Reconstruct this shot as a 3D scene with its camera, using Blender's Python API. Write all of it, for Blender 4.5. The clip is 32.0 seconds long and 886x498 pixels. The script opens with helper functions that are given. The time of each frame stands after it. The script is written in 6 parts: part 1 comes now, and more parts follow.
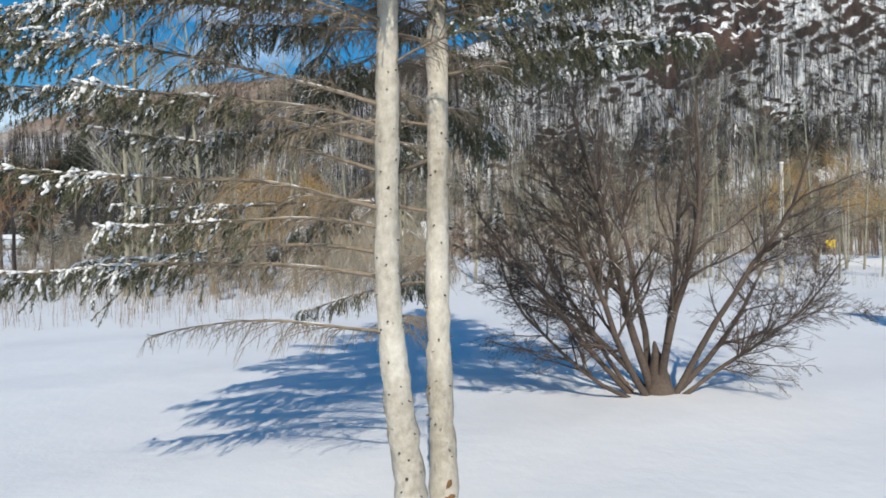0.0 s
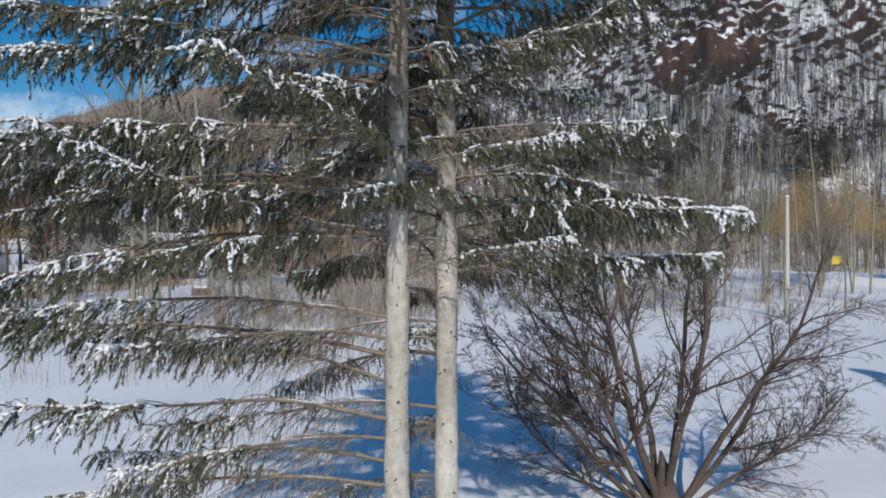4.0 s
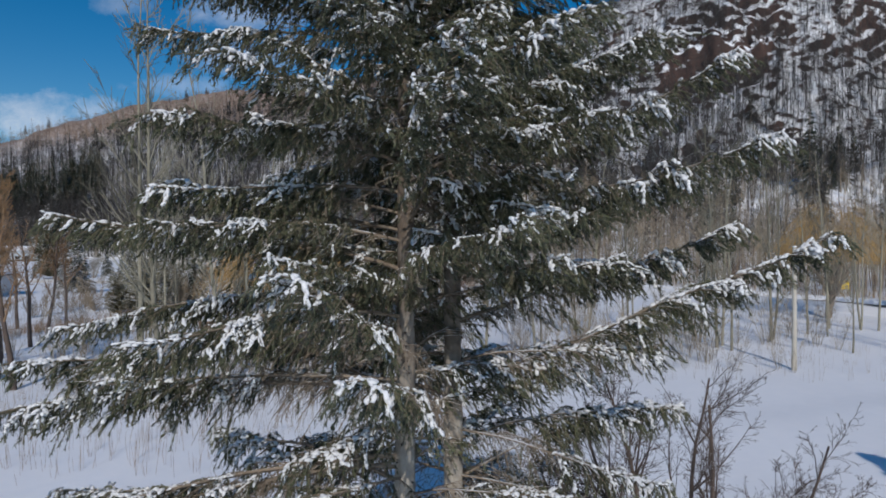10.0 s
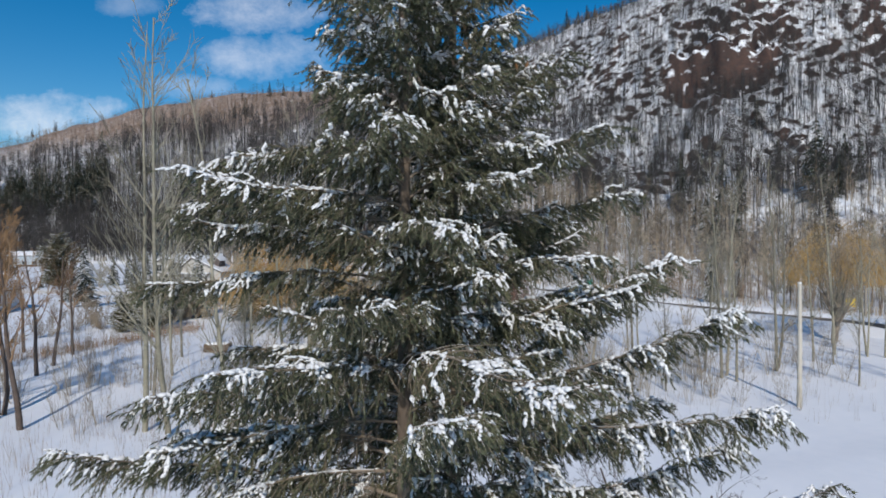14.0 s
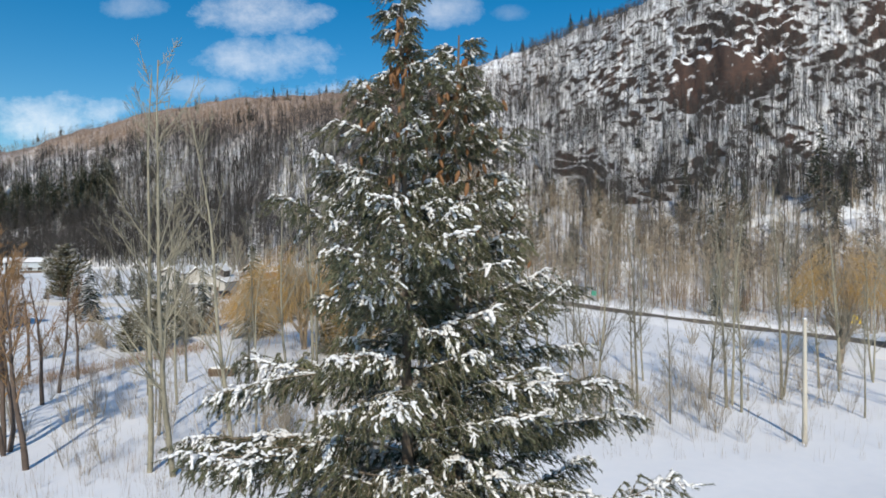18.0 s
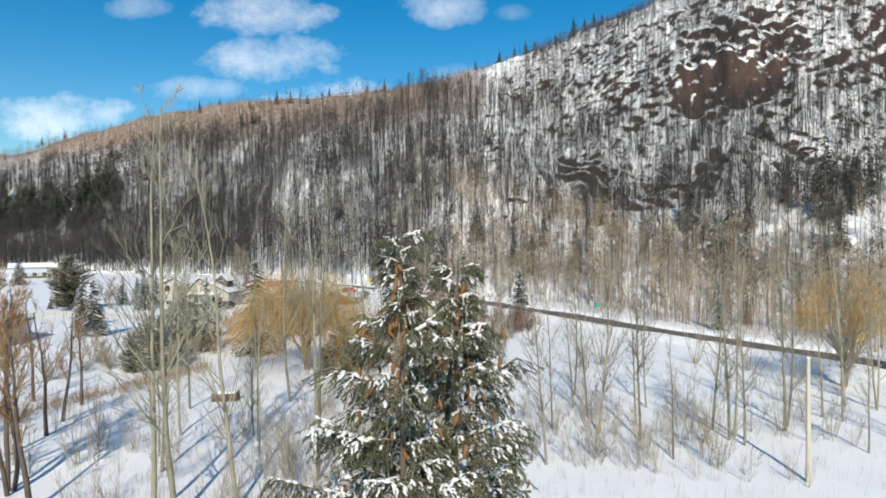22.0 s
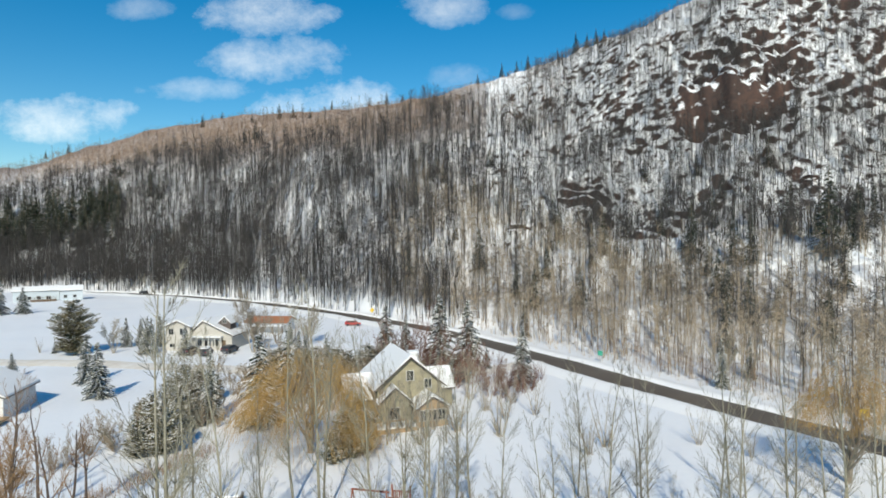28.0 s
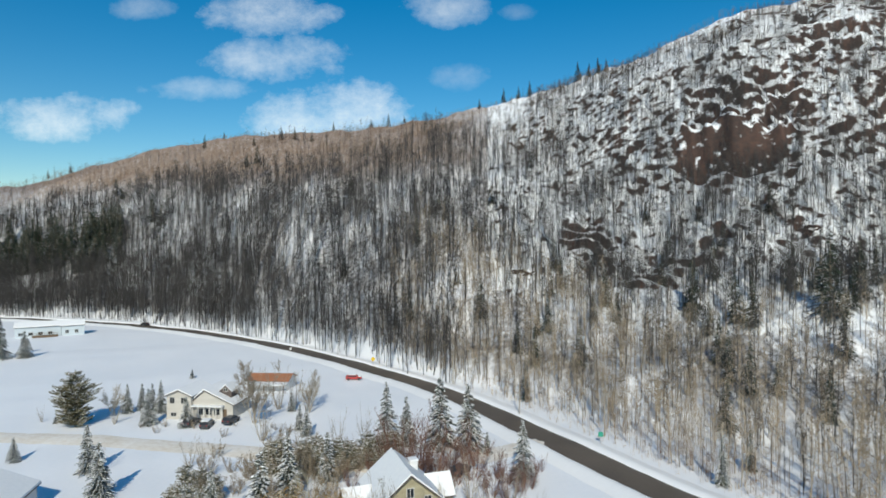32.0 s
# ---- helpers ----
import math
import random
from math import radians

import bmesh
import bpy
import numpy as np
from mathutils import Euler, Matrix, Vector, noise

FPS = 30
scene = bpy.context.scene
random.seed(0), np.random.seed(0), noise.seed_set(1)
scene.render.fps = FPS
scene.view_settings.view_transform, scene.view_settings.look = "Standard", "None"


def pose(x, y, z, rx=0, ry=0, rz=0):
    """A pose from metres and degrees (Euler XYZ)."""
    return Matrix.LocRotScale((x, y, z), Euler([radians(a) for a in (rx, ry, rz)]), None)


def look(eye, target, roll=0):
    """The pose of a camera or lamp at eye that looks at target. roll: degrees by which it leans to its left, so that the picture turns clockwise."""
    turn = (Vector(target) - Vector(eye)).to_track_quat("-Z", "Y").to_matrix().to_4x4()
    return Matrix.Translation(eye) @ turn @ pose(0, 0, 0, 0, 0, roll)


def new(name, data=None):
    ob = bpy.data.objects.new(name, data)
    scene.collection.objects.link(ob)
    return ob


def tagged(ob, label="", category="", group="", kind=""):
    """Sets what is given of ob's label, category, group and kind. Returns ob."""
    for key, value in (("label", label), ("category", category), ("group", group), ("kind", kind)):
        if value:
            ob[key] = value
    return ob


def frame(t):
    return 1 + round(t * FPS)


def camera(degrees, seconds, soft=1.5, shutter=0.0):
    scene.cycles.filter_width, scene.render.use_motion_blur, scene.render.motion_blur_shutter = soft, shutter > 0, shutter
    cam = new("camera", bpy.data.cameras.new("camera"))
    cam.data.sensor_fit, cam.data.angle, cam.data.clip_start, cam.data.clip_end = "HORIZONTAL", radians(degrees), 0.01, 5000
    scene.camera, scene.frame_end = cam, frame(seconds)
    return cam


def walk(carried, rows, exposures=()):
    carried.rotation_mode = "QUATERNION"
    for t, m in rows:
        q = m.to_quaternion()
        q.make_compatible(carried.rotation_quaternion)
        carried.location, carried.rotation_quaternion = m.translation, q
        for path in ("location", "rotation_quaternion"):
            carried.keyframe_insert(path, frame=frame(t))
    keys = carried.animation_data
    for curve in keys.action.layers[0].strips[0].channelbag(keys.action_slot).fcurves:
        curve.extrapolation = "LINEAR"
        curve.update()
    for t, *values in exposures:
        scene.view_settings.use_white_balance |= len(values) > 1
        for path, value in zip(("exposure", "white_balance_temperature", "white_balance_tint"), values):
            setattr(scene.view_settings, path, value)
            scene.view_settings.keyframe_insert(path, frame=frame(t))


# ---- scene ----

# ---------------------------------------------------------------- camera
# seconds, place in metres, turn to the left, tilt upwards, roll (degrees)
ROWS = [
    (0, 0.000, 0.000, 2.750, -0.000, -0.832, -0.416),
    (0.5, -0.001, 0.019, 3.067, 0.042, -0.833, -0.409),
    (1, 0.003, 0.037, 3.355, 0.080, -0.833, -0.401),
    (1.5, 0.011, 0.044, 3.595, 0.119, -0.833, -0.390),
    (2, 0.008, 0.038, 3.821, 0.173, -0.829, -0.373),
    (2.5, -0.003, 0.023, 4.040, 0.230, -0.823, -0.354),
    (3, -0.021, 0.007, 4.248, 0.277, -0.815, -0.337),
    (3.5, -0.029, 0.003, 4.452, 0.305, -0.805, -0.323),
    (4, -0.042, 0.004, 4.655, 0.347, -0.795, -0.310),
    (5, -0.069, 0.015, 5.074, 0.444, -0.773, -0.290),
    (6, -0.071, 0.021, 5.528, 0.523, -0.754, -0.272),
    (7, -0.060, 0.016, 6.023, 0.598, -0.752, -0.271),
    (8, -0.046, -0.012, 6.526, 0.695, -0.757, -0.283),
    (9, -0.046, -0.021, 7.046, 0.781, -0.748, -0.277),
    (10, -0.038, 0.000, 7.554, 0.885, -0.743, -0.256),
    (11, -0.026, 0.006, 8.065, 0.970, -0.731, -0.242),
    (12, -0.012, 0.000, 8.583, 1.088, -0.724, -0.242),
    (13, 0.002, -0.004, 9.103, 1.195, -0.714, -0.238),
    (14, 0.017, 0.011, 9.647, 1.325, -0.715, -0.237),
    (15, 0.030, 0.032, 10.177, 1.415, -0.708, -0.248),
    (16, 0.037, 0.036, 10.698, 1.519, -0.690, -0.273),
    (17, 0.035, 0.026, 11.193, 1.611, -0.668, -0.300),
    (18, 0.041, 0.018, 11.701, 1.690, -0.657, -0.328),
    (19, 0.060, 0.030, 12.229, 1.776, -0.659, -0.347),
    (20, 0.070, 0.046, 12.745, 1.817, -0.672, -0.351),
    (21, 0.082, 0.050, 13.323, 1.890, -0.676, -0.360),
    (22, 0.094, 0.045, 13.974, 1.981, -0.685, -0.354),
    (23, 0.096, 0.040, 14.710, 2.033, -0.691, -0.342),
    (24, 0.108, 0.042, 15.613, 2.092, -0.701, -0.341),
    (25, 0.122, 0.046, 16.865, 2.129, -0.686, -0.394),
    (26, 0.137, 0.059, 18.536, 2.167, -0.683, -0.461),
    (27, 0.152, 0.077, 20.606, 2.216, -0.691, -0.519),
    (28, 0.171, 0.105, 23.204, 2.239, -0.692, -0.545),
    (29, 0.200, 0.141, 26.635, 2.271, -0.693, -0.521),
    (30, 0.246, 0.171, 30.580, 2.288, -0.696, -0.481),
    (31, 0.295, 0.187, 34.502, 2.330, -0.696, -0.422),
    (32, 0.341, 0.193, 38.454, 2.364, -0.677, -0.357),
]
cam = camera(71.5, 32.0, soft=1.7)


def drone(x, y, z, yaw, tilt, roll):
    a, p = radians(yaw), radians(tilt)
    ahead = Vector((-math.sin(a) * math.cos(p), math.cos(a) * math.cos(p), math.sin(p)))
    return look((x, y, z), Vector((x, y, z)) + ahead * 10, roll)


walk(cam, [(r[0], drone(*r[1:])) for r in ROWS], exposures=[(0, -0.02, 6900, 8), (3, -0.24, 6600, 10), (6, -0.57, 6350, 12), (10, -0.64, 6350, 13), (13, -0.36, 6400, 12), (17, -0.14, 6700, 10), (20, 0.16, 7150, 8), (24, 0.22, 7150, 6), (28, 0.1, 7000, 4), (32, -0.1, 6800, 3)])

# ---------------------------------------------------------------- sky and sun
SUN_ELEVATION = 36.0
world = bpy.data.worlds.new("world")
scene.world = world
world.use_nodes = True


def wire(tree):
    """Short hands for building node trees."""
    def node(kind, **values):
        n = tree.nodes.new(kind)
        for key, value in values.items():
            n.inputs[key].default_value = value
        return n

    def link(a, b):
        tree.links.new(a, b)

    def math_node(op, a, b=None, c=None, clamp=False):
        n = tree.nodes.new("ShaderNodeMath")
        n.operation, n.use_clamp = op, clamp
        for i, value in enumerate((a, b, c)):
            if value is None:
                continue
            if isinstance(value, (int, float)):
                n.inputs[i].default_value = value
            else:
                tree.links.new(value, n.inputs[i])
        return n.outputs[0]
    return node, link, math_node


def build_sky():
    tree = world.node_tree
    tree.nodes.clear()
    node, link, m = wire(tree)
    sky = tree.nodes.new("ShaderNodeTexSky")
    sky.sky_type, sky.sun_disc = "NISHITA", False
    sky.sun_elevation, sky.sun_rotation = radians(SUN_ELEVATION), radians(180)
    sky.air_density, sky.dust_density, sky.ozone_density = 1.0, 0.3, 2.5
    place = tree.nodes.new("ShaderNodeTexCoord")
    split = tree.nodes.new("ShaderNodeSeparateXYZ")
    link(place.outputs["Generated"], split.inputs[0])
    ahead = m("MAXIMUM", split.outputs[1], 0.05)
    u = m("DIVIDE", split.outputs[0], ahead)
    v = m("DIVIDE", split.outputs[2], ahead)
    flat = tree.nodes.new("ShaderNodeCombineXYZ")
    link(u, flat.inputs[0])
    link(m("MULTIPLY", v, 1.3), flat.inputs[1])
    coarse = node("ShaderNodeTexNoise", Scale=7.5, Detail=9.0, Roughness=0.68)
    link(flat.outputs[0], coarse.inputs["Vector"])
    ragged = m("MULTIPLY", m("SUBTRACT", coarse.outputs[0], 0.5), 4.4)
    total = None
    # tangent across, tangent up, half width, half height, strength of each fair-weather cloud
    for cu, cv, w, h, s in ((-0.685, 0.215, 0.125, 0.042, 0.95), (-0.325, 0.300, 0.125, 0.040, 0.75), (-0.44, 0.255, 0.100, 0.022, 0.5),
                            (-0.215, 0.205, 0.145, 0.056, 1.0), (-0.335, 0.375, 0.110, 0.040, 0.8), (-0.03, 0.375, 0.075, 0.030, 0.6),
                            (-0.015, 0.268, 0.05, 0.025, 0.3), (-0.53, 0.39, 0.06, 0.02, 0.35), (0.085, 0.37, 0.04, 0.016, 0.25)):
        du = m("DIVIDE", m("SUBTRACT", u, cu), w)
        dv = m("DIVIDE", m("SUBTRACT", v, cv), h)
        r2 = m("ADD", m("MULTIPLY", du, du), m("MULTIPLY", dv, dv))
        body = m("ADD", m("SUBTRACT", 1.0, r2), ragged)
        body = m("MULTIPLY", m("MULTIPLY", body, 0.42, clamp=True), s)
        total = body if total is None else m("MAXIMUM", total, body)
    total = m("MULTIPLY", total, m("GREATER_THAN", split.outputs[1], 0.3), clamp=True)
    mix = tree.nodes.new("ShaderNodeMix")
    mix.data_type = "RGBA"
    link(total, mix.inputs["Factor"])
    tint = node("ShaderNodeHueSaturation", Hue=0.497, Saturation=1.5, Value=1.2)
    link(sky.outputs[0], tint.inputs["Color"])
    link(tint.outputs[0], mix.inputs["A"])
    mix.inputs["B"].default_value = (12.2, 12.4, 13.0, 1)
    back = node("ShaderNodeBackground", Strength=0.098)
    link(mix.outputs["Result"], back.inputs["Color"])
    out = tree.nodes.new("ShaderNodeOutputWorld")
    link(back.outputs[0], out.inputs["Surface"])


build_sky()
sun = new("sun", bpy.data.lights.new("sun", "SUN"))
sun.data.energy, sun.data.angle, sun.data.color = 3.9, radians(0.55), (1.0, 0.94, 0.85)
e = radians(SUN_ELEVATION)
sun.matrix_world = look((2.0, -100 * math.cos(e), 100 * math.sin(e)), (0, 0, 0))

# ---------------------------------------------------------------- materials


def surface(name, low, high, rough=0.8, grain=8.0, stain=0.6, bump=0.3, depth=0.02, snow=0.0, per_piece=0.0, island=False, stretch=(1, 1, 1), metal=0.0, snow_scale=3.0):
    """A base colour between low and high by a fine grain and broad stains, with relief; snow lies on faces that point up."""
    mat = bpy.data.materials.new(name)
    mat.use_nodes = True
    tree = mat.node_tree
    node, link, m = wire(tree)
    bsdf = tree.nodes["Principled BSDF"]
    bsdf.inputs["Metallic"].default_value = metal
    place = tree.nodes.new("ShaderNodeTexCoord")
    mapping = node("ShaderNodeMapping", Scale=stretch)
    link(place.outputs["Object"], mapping.inputs["Vector"])
    fine = node("ShaderNodeTexNoise", Scale=grain, Detail=5.0, Roughness=0.65)
    broad = node("ShaderNodeTexNoise", Scale=stain, Detail=3.0)
    link(mapping.outputs[0], fine.inputs["Vector"])
    link(mapping.outputs[0], broad.inputs["Vector"])
    mixed = m("ADD", m("MULTIPLY", fine.outputs[0], 0.6), m("MULTIPLY", broad.outputs[0], 0.6))
    if per_piece:
        info = tree.nodes.new("ShaderNodeNewGeometry" if island else "ShaderNodeObjectInfo")
        rnd = info.outputs["Random Per Island" if island else "Random"]
        mixed = m("ADD", mixed, m("MULTIPLY", m("SUBTRACT", rnd, 0.5), per_piece))
    level = m("MULTIPLY_ADD", m("SUBTRACT", mixed, 0.6), 2.2, 0.5, clamp=True)
    ramp = tree.nodes.new("ShaderNodeMix")
    ramp.data_type = "RGBA"
    ramp.inputs["A"].default_value, ramp.inputs["B"].default_value = (*low, 1), (*high, 1)
    link(level, ramp.inputs["Factor"])
    colour = ramp.outputs["Result"]
    roughness = m("MULTIPLY_ADD", fine.outputs[0], 0.25, rough - 0.12, clamp=True)
    if snow:
        geo = tree.nodes.new("ShaderNodeNewGeometry")
        up = tree.nodes.new("ShaderNodeSeparateXYZ")
        link(geo.outputs["Normal"], up.inputs[0])
        drift = node("ShaderNodeTexNoise", Scale=snow_scale, Detail=4.0)
        link(place.outputs["Object"], drift.inputs["Vector"])
        lies = m("MULTIPLY_ADD", m("ADD", up.outputs[2], m("MULTIPLY", m("SUBTRACT", drift.outputs[0], 0.5), 1.6)), 6.0, -6.0 * (1.0 - snow), clamp=True)
        white = tree.nodes.new("ShaderNodeMix")
        white.data_type = "RGBA"
        white.inputs["B"].default_value = (0.84, 0.86, 0.88, 1)
        link(lies, white.inputs["Factor"])
        link(colour, white.inputs["A"])
        colour = white.outputs["Result"]
    link(colour, bsdf.inputs["Base Color"])
    link(roughness, bsdf.inputs["Roughness"])
    relief = node("ShaderNodeBump", Strength=bump, Distance=depth)
    link(fine.outputs[0], relief.inputs["Height"])
    link(relief.outputs[0], bsdf.inputs["Normal"])
    return mat


SNOW = surface("snow", (0.83, 0.825, 0.82), (0.91, 0.90, 0.885), rough=0.55, grain=1.4, stain=0.05, bump=0.35, depth=0.06)
SNOW_CLUMP = surface("snow_clump", (0.76, 0.77, 0.78), (0.86, 0.86, 0.855), rough=0.6, grain=18.0, stain=2.0, bump=0.5, depth=0.02)
BARK_SPRUCE = surface("spruce_bark", (0.26, 0.225, 0.175), (0.66, 0.62, 0.54), rough=0.9, grain=14, stain=1.3, bump=0.9, depth=0.02, stretch=(1, 1, 0.8))
BARK_DARK = surface("shrub_bark", (0.045, 0.034, 0.028), (0.15, 0.11, 0.088), rough=0.9, grain=20, stain=1.5, bump=0.6, depth=0.01, snow=0.12, snow_scale=2.2)
BARK_GREY = surface("limb_bark", (0.14, 0.11, 0.08), (0.36, 0.29, 0.215), rough=0.9, grain=20, stain=1.5, bump=0.6, depth=0.01, snow=0.15, snow_scale=2.0)
BARK_ASPEN = surface("aspen_bark", (0.12, 0.11, 0.08), (0.34, 0.315, 0.235), rough=0.85, grain=6, stain=0.5, bump=0.4, depth=0.02, per_piece=0.4)
BARK_RED = surface("red_twig_bark", (0.14, 0.07, 0.05), (0.26, 0.15, 0.11), rough=0.85, grain=6, stain=0.5, per_piece=0.4)
TWIG_GOLD = surface("willow_twig", (0.30, 0.17, 0.05), (0.56, 0.37, 0.14), rough=0.8, grain=3, stain=0.3, bump=0.2, per_piece=0.5, island=True)
TWIG_RUST = surface("rust_twig", (0.22, 0.125, 0.06), (0.42, 0.26, 0.125), rough=0.8, grain=3, stain=0.3, bump=0.2, per_piece=0.4, island=True)
BARK_WARM = surface("warm_twig", (0.17, 0.10, 0.055), (0.34, 0.215, 0.12), rough=0.85, grain=6, stain=0.4, per_piece=0.4)
TWIG_TAN = surface("sapling_bark", (0.23, 0.19, 0.145), (0.44, 0.385, 0.30), rough=0.85, grain=6, stain=0.4, per_piece=0.5)
NEEDLE = surface("spruce_needle", (0.029, 0.040, 0.027), (0.165, 0.172, 0.090), rough=0.65, grain=5, stain=1.4, bump=0.1, per_piece=0.35, island=True)
NEEDLE_FAR = surface("conifer_needle", (0.014, 0.023, 0.017), (0.050, 0.068, 0.040), rough=0.75, grain=2, stain=0.4, bump=0.2, per_piece=0.5, island=True)
NEEDLE_OLIVE = surface("cedar_needle", (0.08, 0.078, 0.04), (0.23, 0.205, 0.12), rough=0.75, grain=2, stain=0.4, bump=0.2, per_piece=0.5, island=True)
CONE = surface("spruce_cone", (0.10, 0.045, 0.018), (0.25, 0.12, 0.045), rough=0.7, grain=40, stain=3, bump=0.8, depth=0.005, per_piece=0.3, island=True)
# slope bark is coloured dark for the hill's shade, ridge bark warm as if sunlit
WOODS_DARK = surface("shaded_slope_bark", (0.022, 0.021, 0.021), (0.088, 0.081, 0.077), rough=0.9, grain=0.6, stain=0.02, bump=0.1, per_piece=0.6, island=True)
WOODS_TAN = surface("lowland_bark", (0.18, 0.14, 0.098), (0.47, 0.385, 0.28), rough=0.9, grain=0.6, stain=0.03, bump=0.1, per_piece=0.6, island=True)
WOODS_BROWN = surface("sunlit_ridge_bark", (0.15, 0.10, 0.068), (0.34, 0.24, 0.165), rough=0.9, grain=0.6, stain=0.02, bump=0.1, per_piece=0.5, island=True)
ROCK = surface("red_brown_rock", (0.020, 0.017, 0.016), (0.105, 0.058, 0.044), rough=0.9, grain=0.45, stain=0.05, bump=0.9, depth=0.6, snow=0.53, snow_scale=0.3)
ASPHALT = surface("wet_asphalt", (0.06, 0.049, 0.039), (0.16, 0.127, 0.096), rough=0.55, grain=3, stain=0.08, bump=0.2)



def litter_shade(mat):
    """Brush, dead leaves and stones show through the snow of the wooded slope, above the valley floor; their cover is
    thickened to paint in the slope's shade.
    """
    tree = mat.node_tree
    node, link, m = wire(tree)
    bsdf = tree.nodes["Principled BSDF"]
    clean = bsdf.inputs["Base Color"].links[0].from_socket
    geo = tree.nodes.new("ShaderNodeNewGeometry")
    split = tree.nodes.new("ShaderNodeSeparateXYZ")
    link(geo.outputs["Position"], split.inputs[0])
    small = node("ShaderNodeTexNoise", Scale=0.55, Detail=6.0, Roughness=0.7)
    large = node("ShaderNodeTexNoise", Scale=0.035, Detail=3.0)
    link(geo.outputs["Position"], small.inputs["Vector"])
    link(geo.outputs["Position"], large.inputs["Vector"])
    cover = m("ADD", m("MULTIPLY", small.outputs[0], 1.1), m("MULTIPLY", large.outputs[0], 0.9))
    # cover is set heavy so the snow's colour darkens as the shaded slope does
    cover = m("MULTIPLY_ADD", m("SUBTRACT", cover, 0.86), 3.2, 0.0, clamp=True)
    slope = m("MULTIPLY", m("SUBTRACT", split.outputs[2], 2.0), 0.25, clamp=True)
    mix = tree.nodes.new("ShaderNodeMix")
    mix.data_type = "RGBA"
    link(m("MULTIPLY", m("MULTIPLY", cover, slope), 0.9), mix.inputs["Factor"])
    link(clean, mix.inputs["A"])
    mix.inputs["B"].default_value = (0.10, 0.085, 0.075, 1)
    # the crest of the long ridge is half thawed, with brown dead leaves
    crest = m("MULTIPLY", m("MULTIPLY", m("SUBTRACT", split.outputs[2], 62.0), 0.05, clamp=True), m("MULTIPLY", m("SUBTRACT", 30.0, split.outputs[0]), 0.02, clamp=True))
    thaw = m("MULTIPLY_ADD", m("SUBTRACT", small.outputs[0], 0.34), 5.0, 0.4, clamp=True)
    last = tree.nodes.new("ShaderNodeMix")
    last.data_type = "RGBA"
    link(m("MULTIPLY", m("MULTIPLY", crest, thaw), 0.95), last.inputs["Factor"])
    link(mix.outputs["Result"], last.inputs["A"])
    last.inputs["B"].default_value = (0.27, 0.19, 0.135, 1)
    link(last.outputs["Result"], bsdf.inputs["Base Color"])
    return mat


def darker_upwards(mat, low, high):
    """The bark turns darker and browner up a trunk, patchily, between the heights low and high."""
    tree = mat.node_tree
    node, link, m = wire(tree)
    bsdf = tree.nodes["Principled BSDF"]
    pale = bsdf.inputs["Base Color"].links[0].from_socket
    geo = tree.nodes.new("ShaderNodeNewGeometry")
    split = tree.nodes.new("ShaderNodeSeparateXYZ")
    link(geo.outputs["Position"], split.inputs[0])
    patch = node("ShaderNodeTexNoise", Scale=3.0, Detail=5.0)
    link(geo.outputs["Position"], patch.inputs["Vector"])
    # 0 at the height low, 1 at high, broken up by noise
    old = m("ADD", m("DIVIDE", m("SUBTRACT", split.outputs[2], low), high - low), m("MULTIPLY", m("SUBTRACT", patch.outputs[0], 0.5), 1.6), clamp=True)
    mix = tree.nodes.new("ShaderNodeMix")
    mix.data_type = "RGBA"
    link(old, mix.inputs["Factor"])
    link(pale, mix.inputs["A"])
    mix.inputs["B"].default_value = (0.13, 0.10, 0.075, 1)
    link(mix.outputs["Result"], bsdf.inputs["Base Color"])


darker_upwards(BARK_SPRUCE, 4.6, 7.5)
GROUND = litter_shade(surface("snowy_ground", (0.80, 0.82, 0.85), (0.89, 0.89, 0.90), rough=0.55, grain=1.4, stain=0.05, bump=0.35, depth=0.06))

# ---------------------------------------------------------------- mesh helpers


def mesh_np(name, verts, faces, mat=None, smooth=False):
    """A mesh from arrays; faces is an array or a list of arrays (triangles and quads)."""
    if not isinstance(faces, (list, tuple)):
        faces = [faces]
    faces = [np.asarray(f, np.int32) for f in faces if len(f)]
    me = bpy.data.meshes.new(name)
    verts = np.asarray(verts, np.float32)
    me.vertices.add(len(verts))
    me.vertices.foreach_set("co", verts.ravel())
    loops = np.concatenate([f.ravel() for f in faces])
    sizes = np.concatenate([np.full(len(f), f.shape[1], np.int32) for f in faces])
    me.loops.add(len(loops))
    me.loops.foreach_set("vertex_index", loops)
    me.polygons.add(len(sizes))
    me.polygons.foreach_set("loop_start", np.concatenate([[0], np.cumsum(sizes)[:-1]]).astype(np.int32))
    if smooth:
        me.polygons.foreach_set("use_smooth", np.ones(len(sizes), bool))
    me.update(calc_edges=True)
    if mat:
        me.materials.append(mat)
    return me


def unit(a):
    return a / np.maximum(np.linalg.norm(a, axis=-1, keepdims=True), 1e-9)


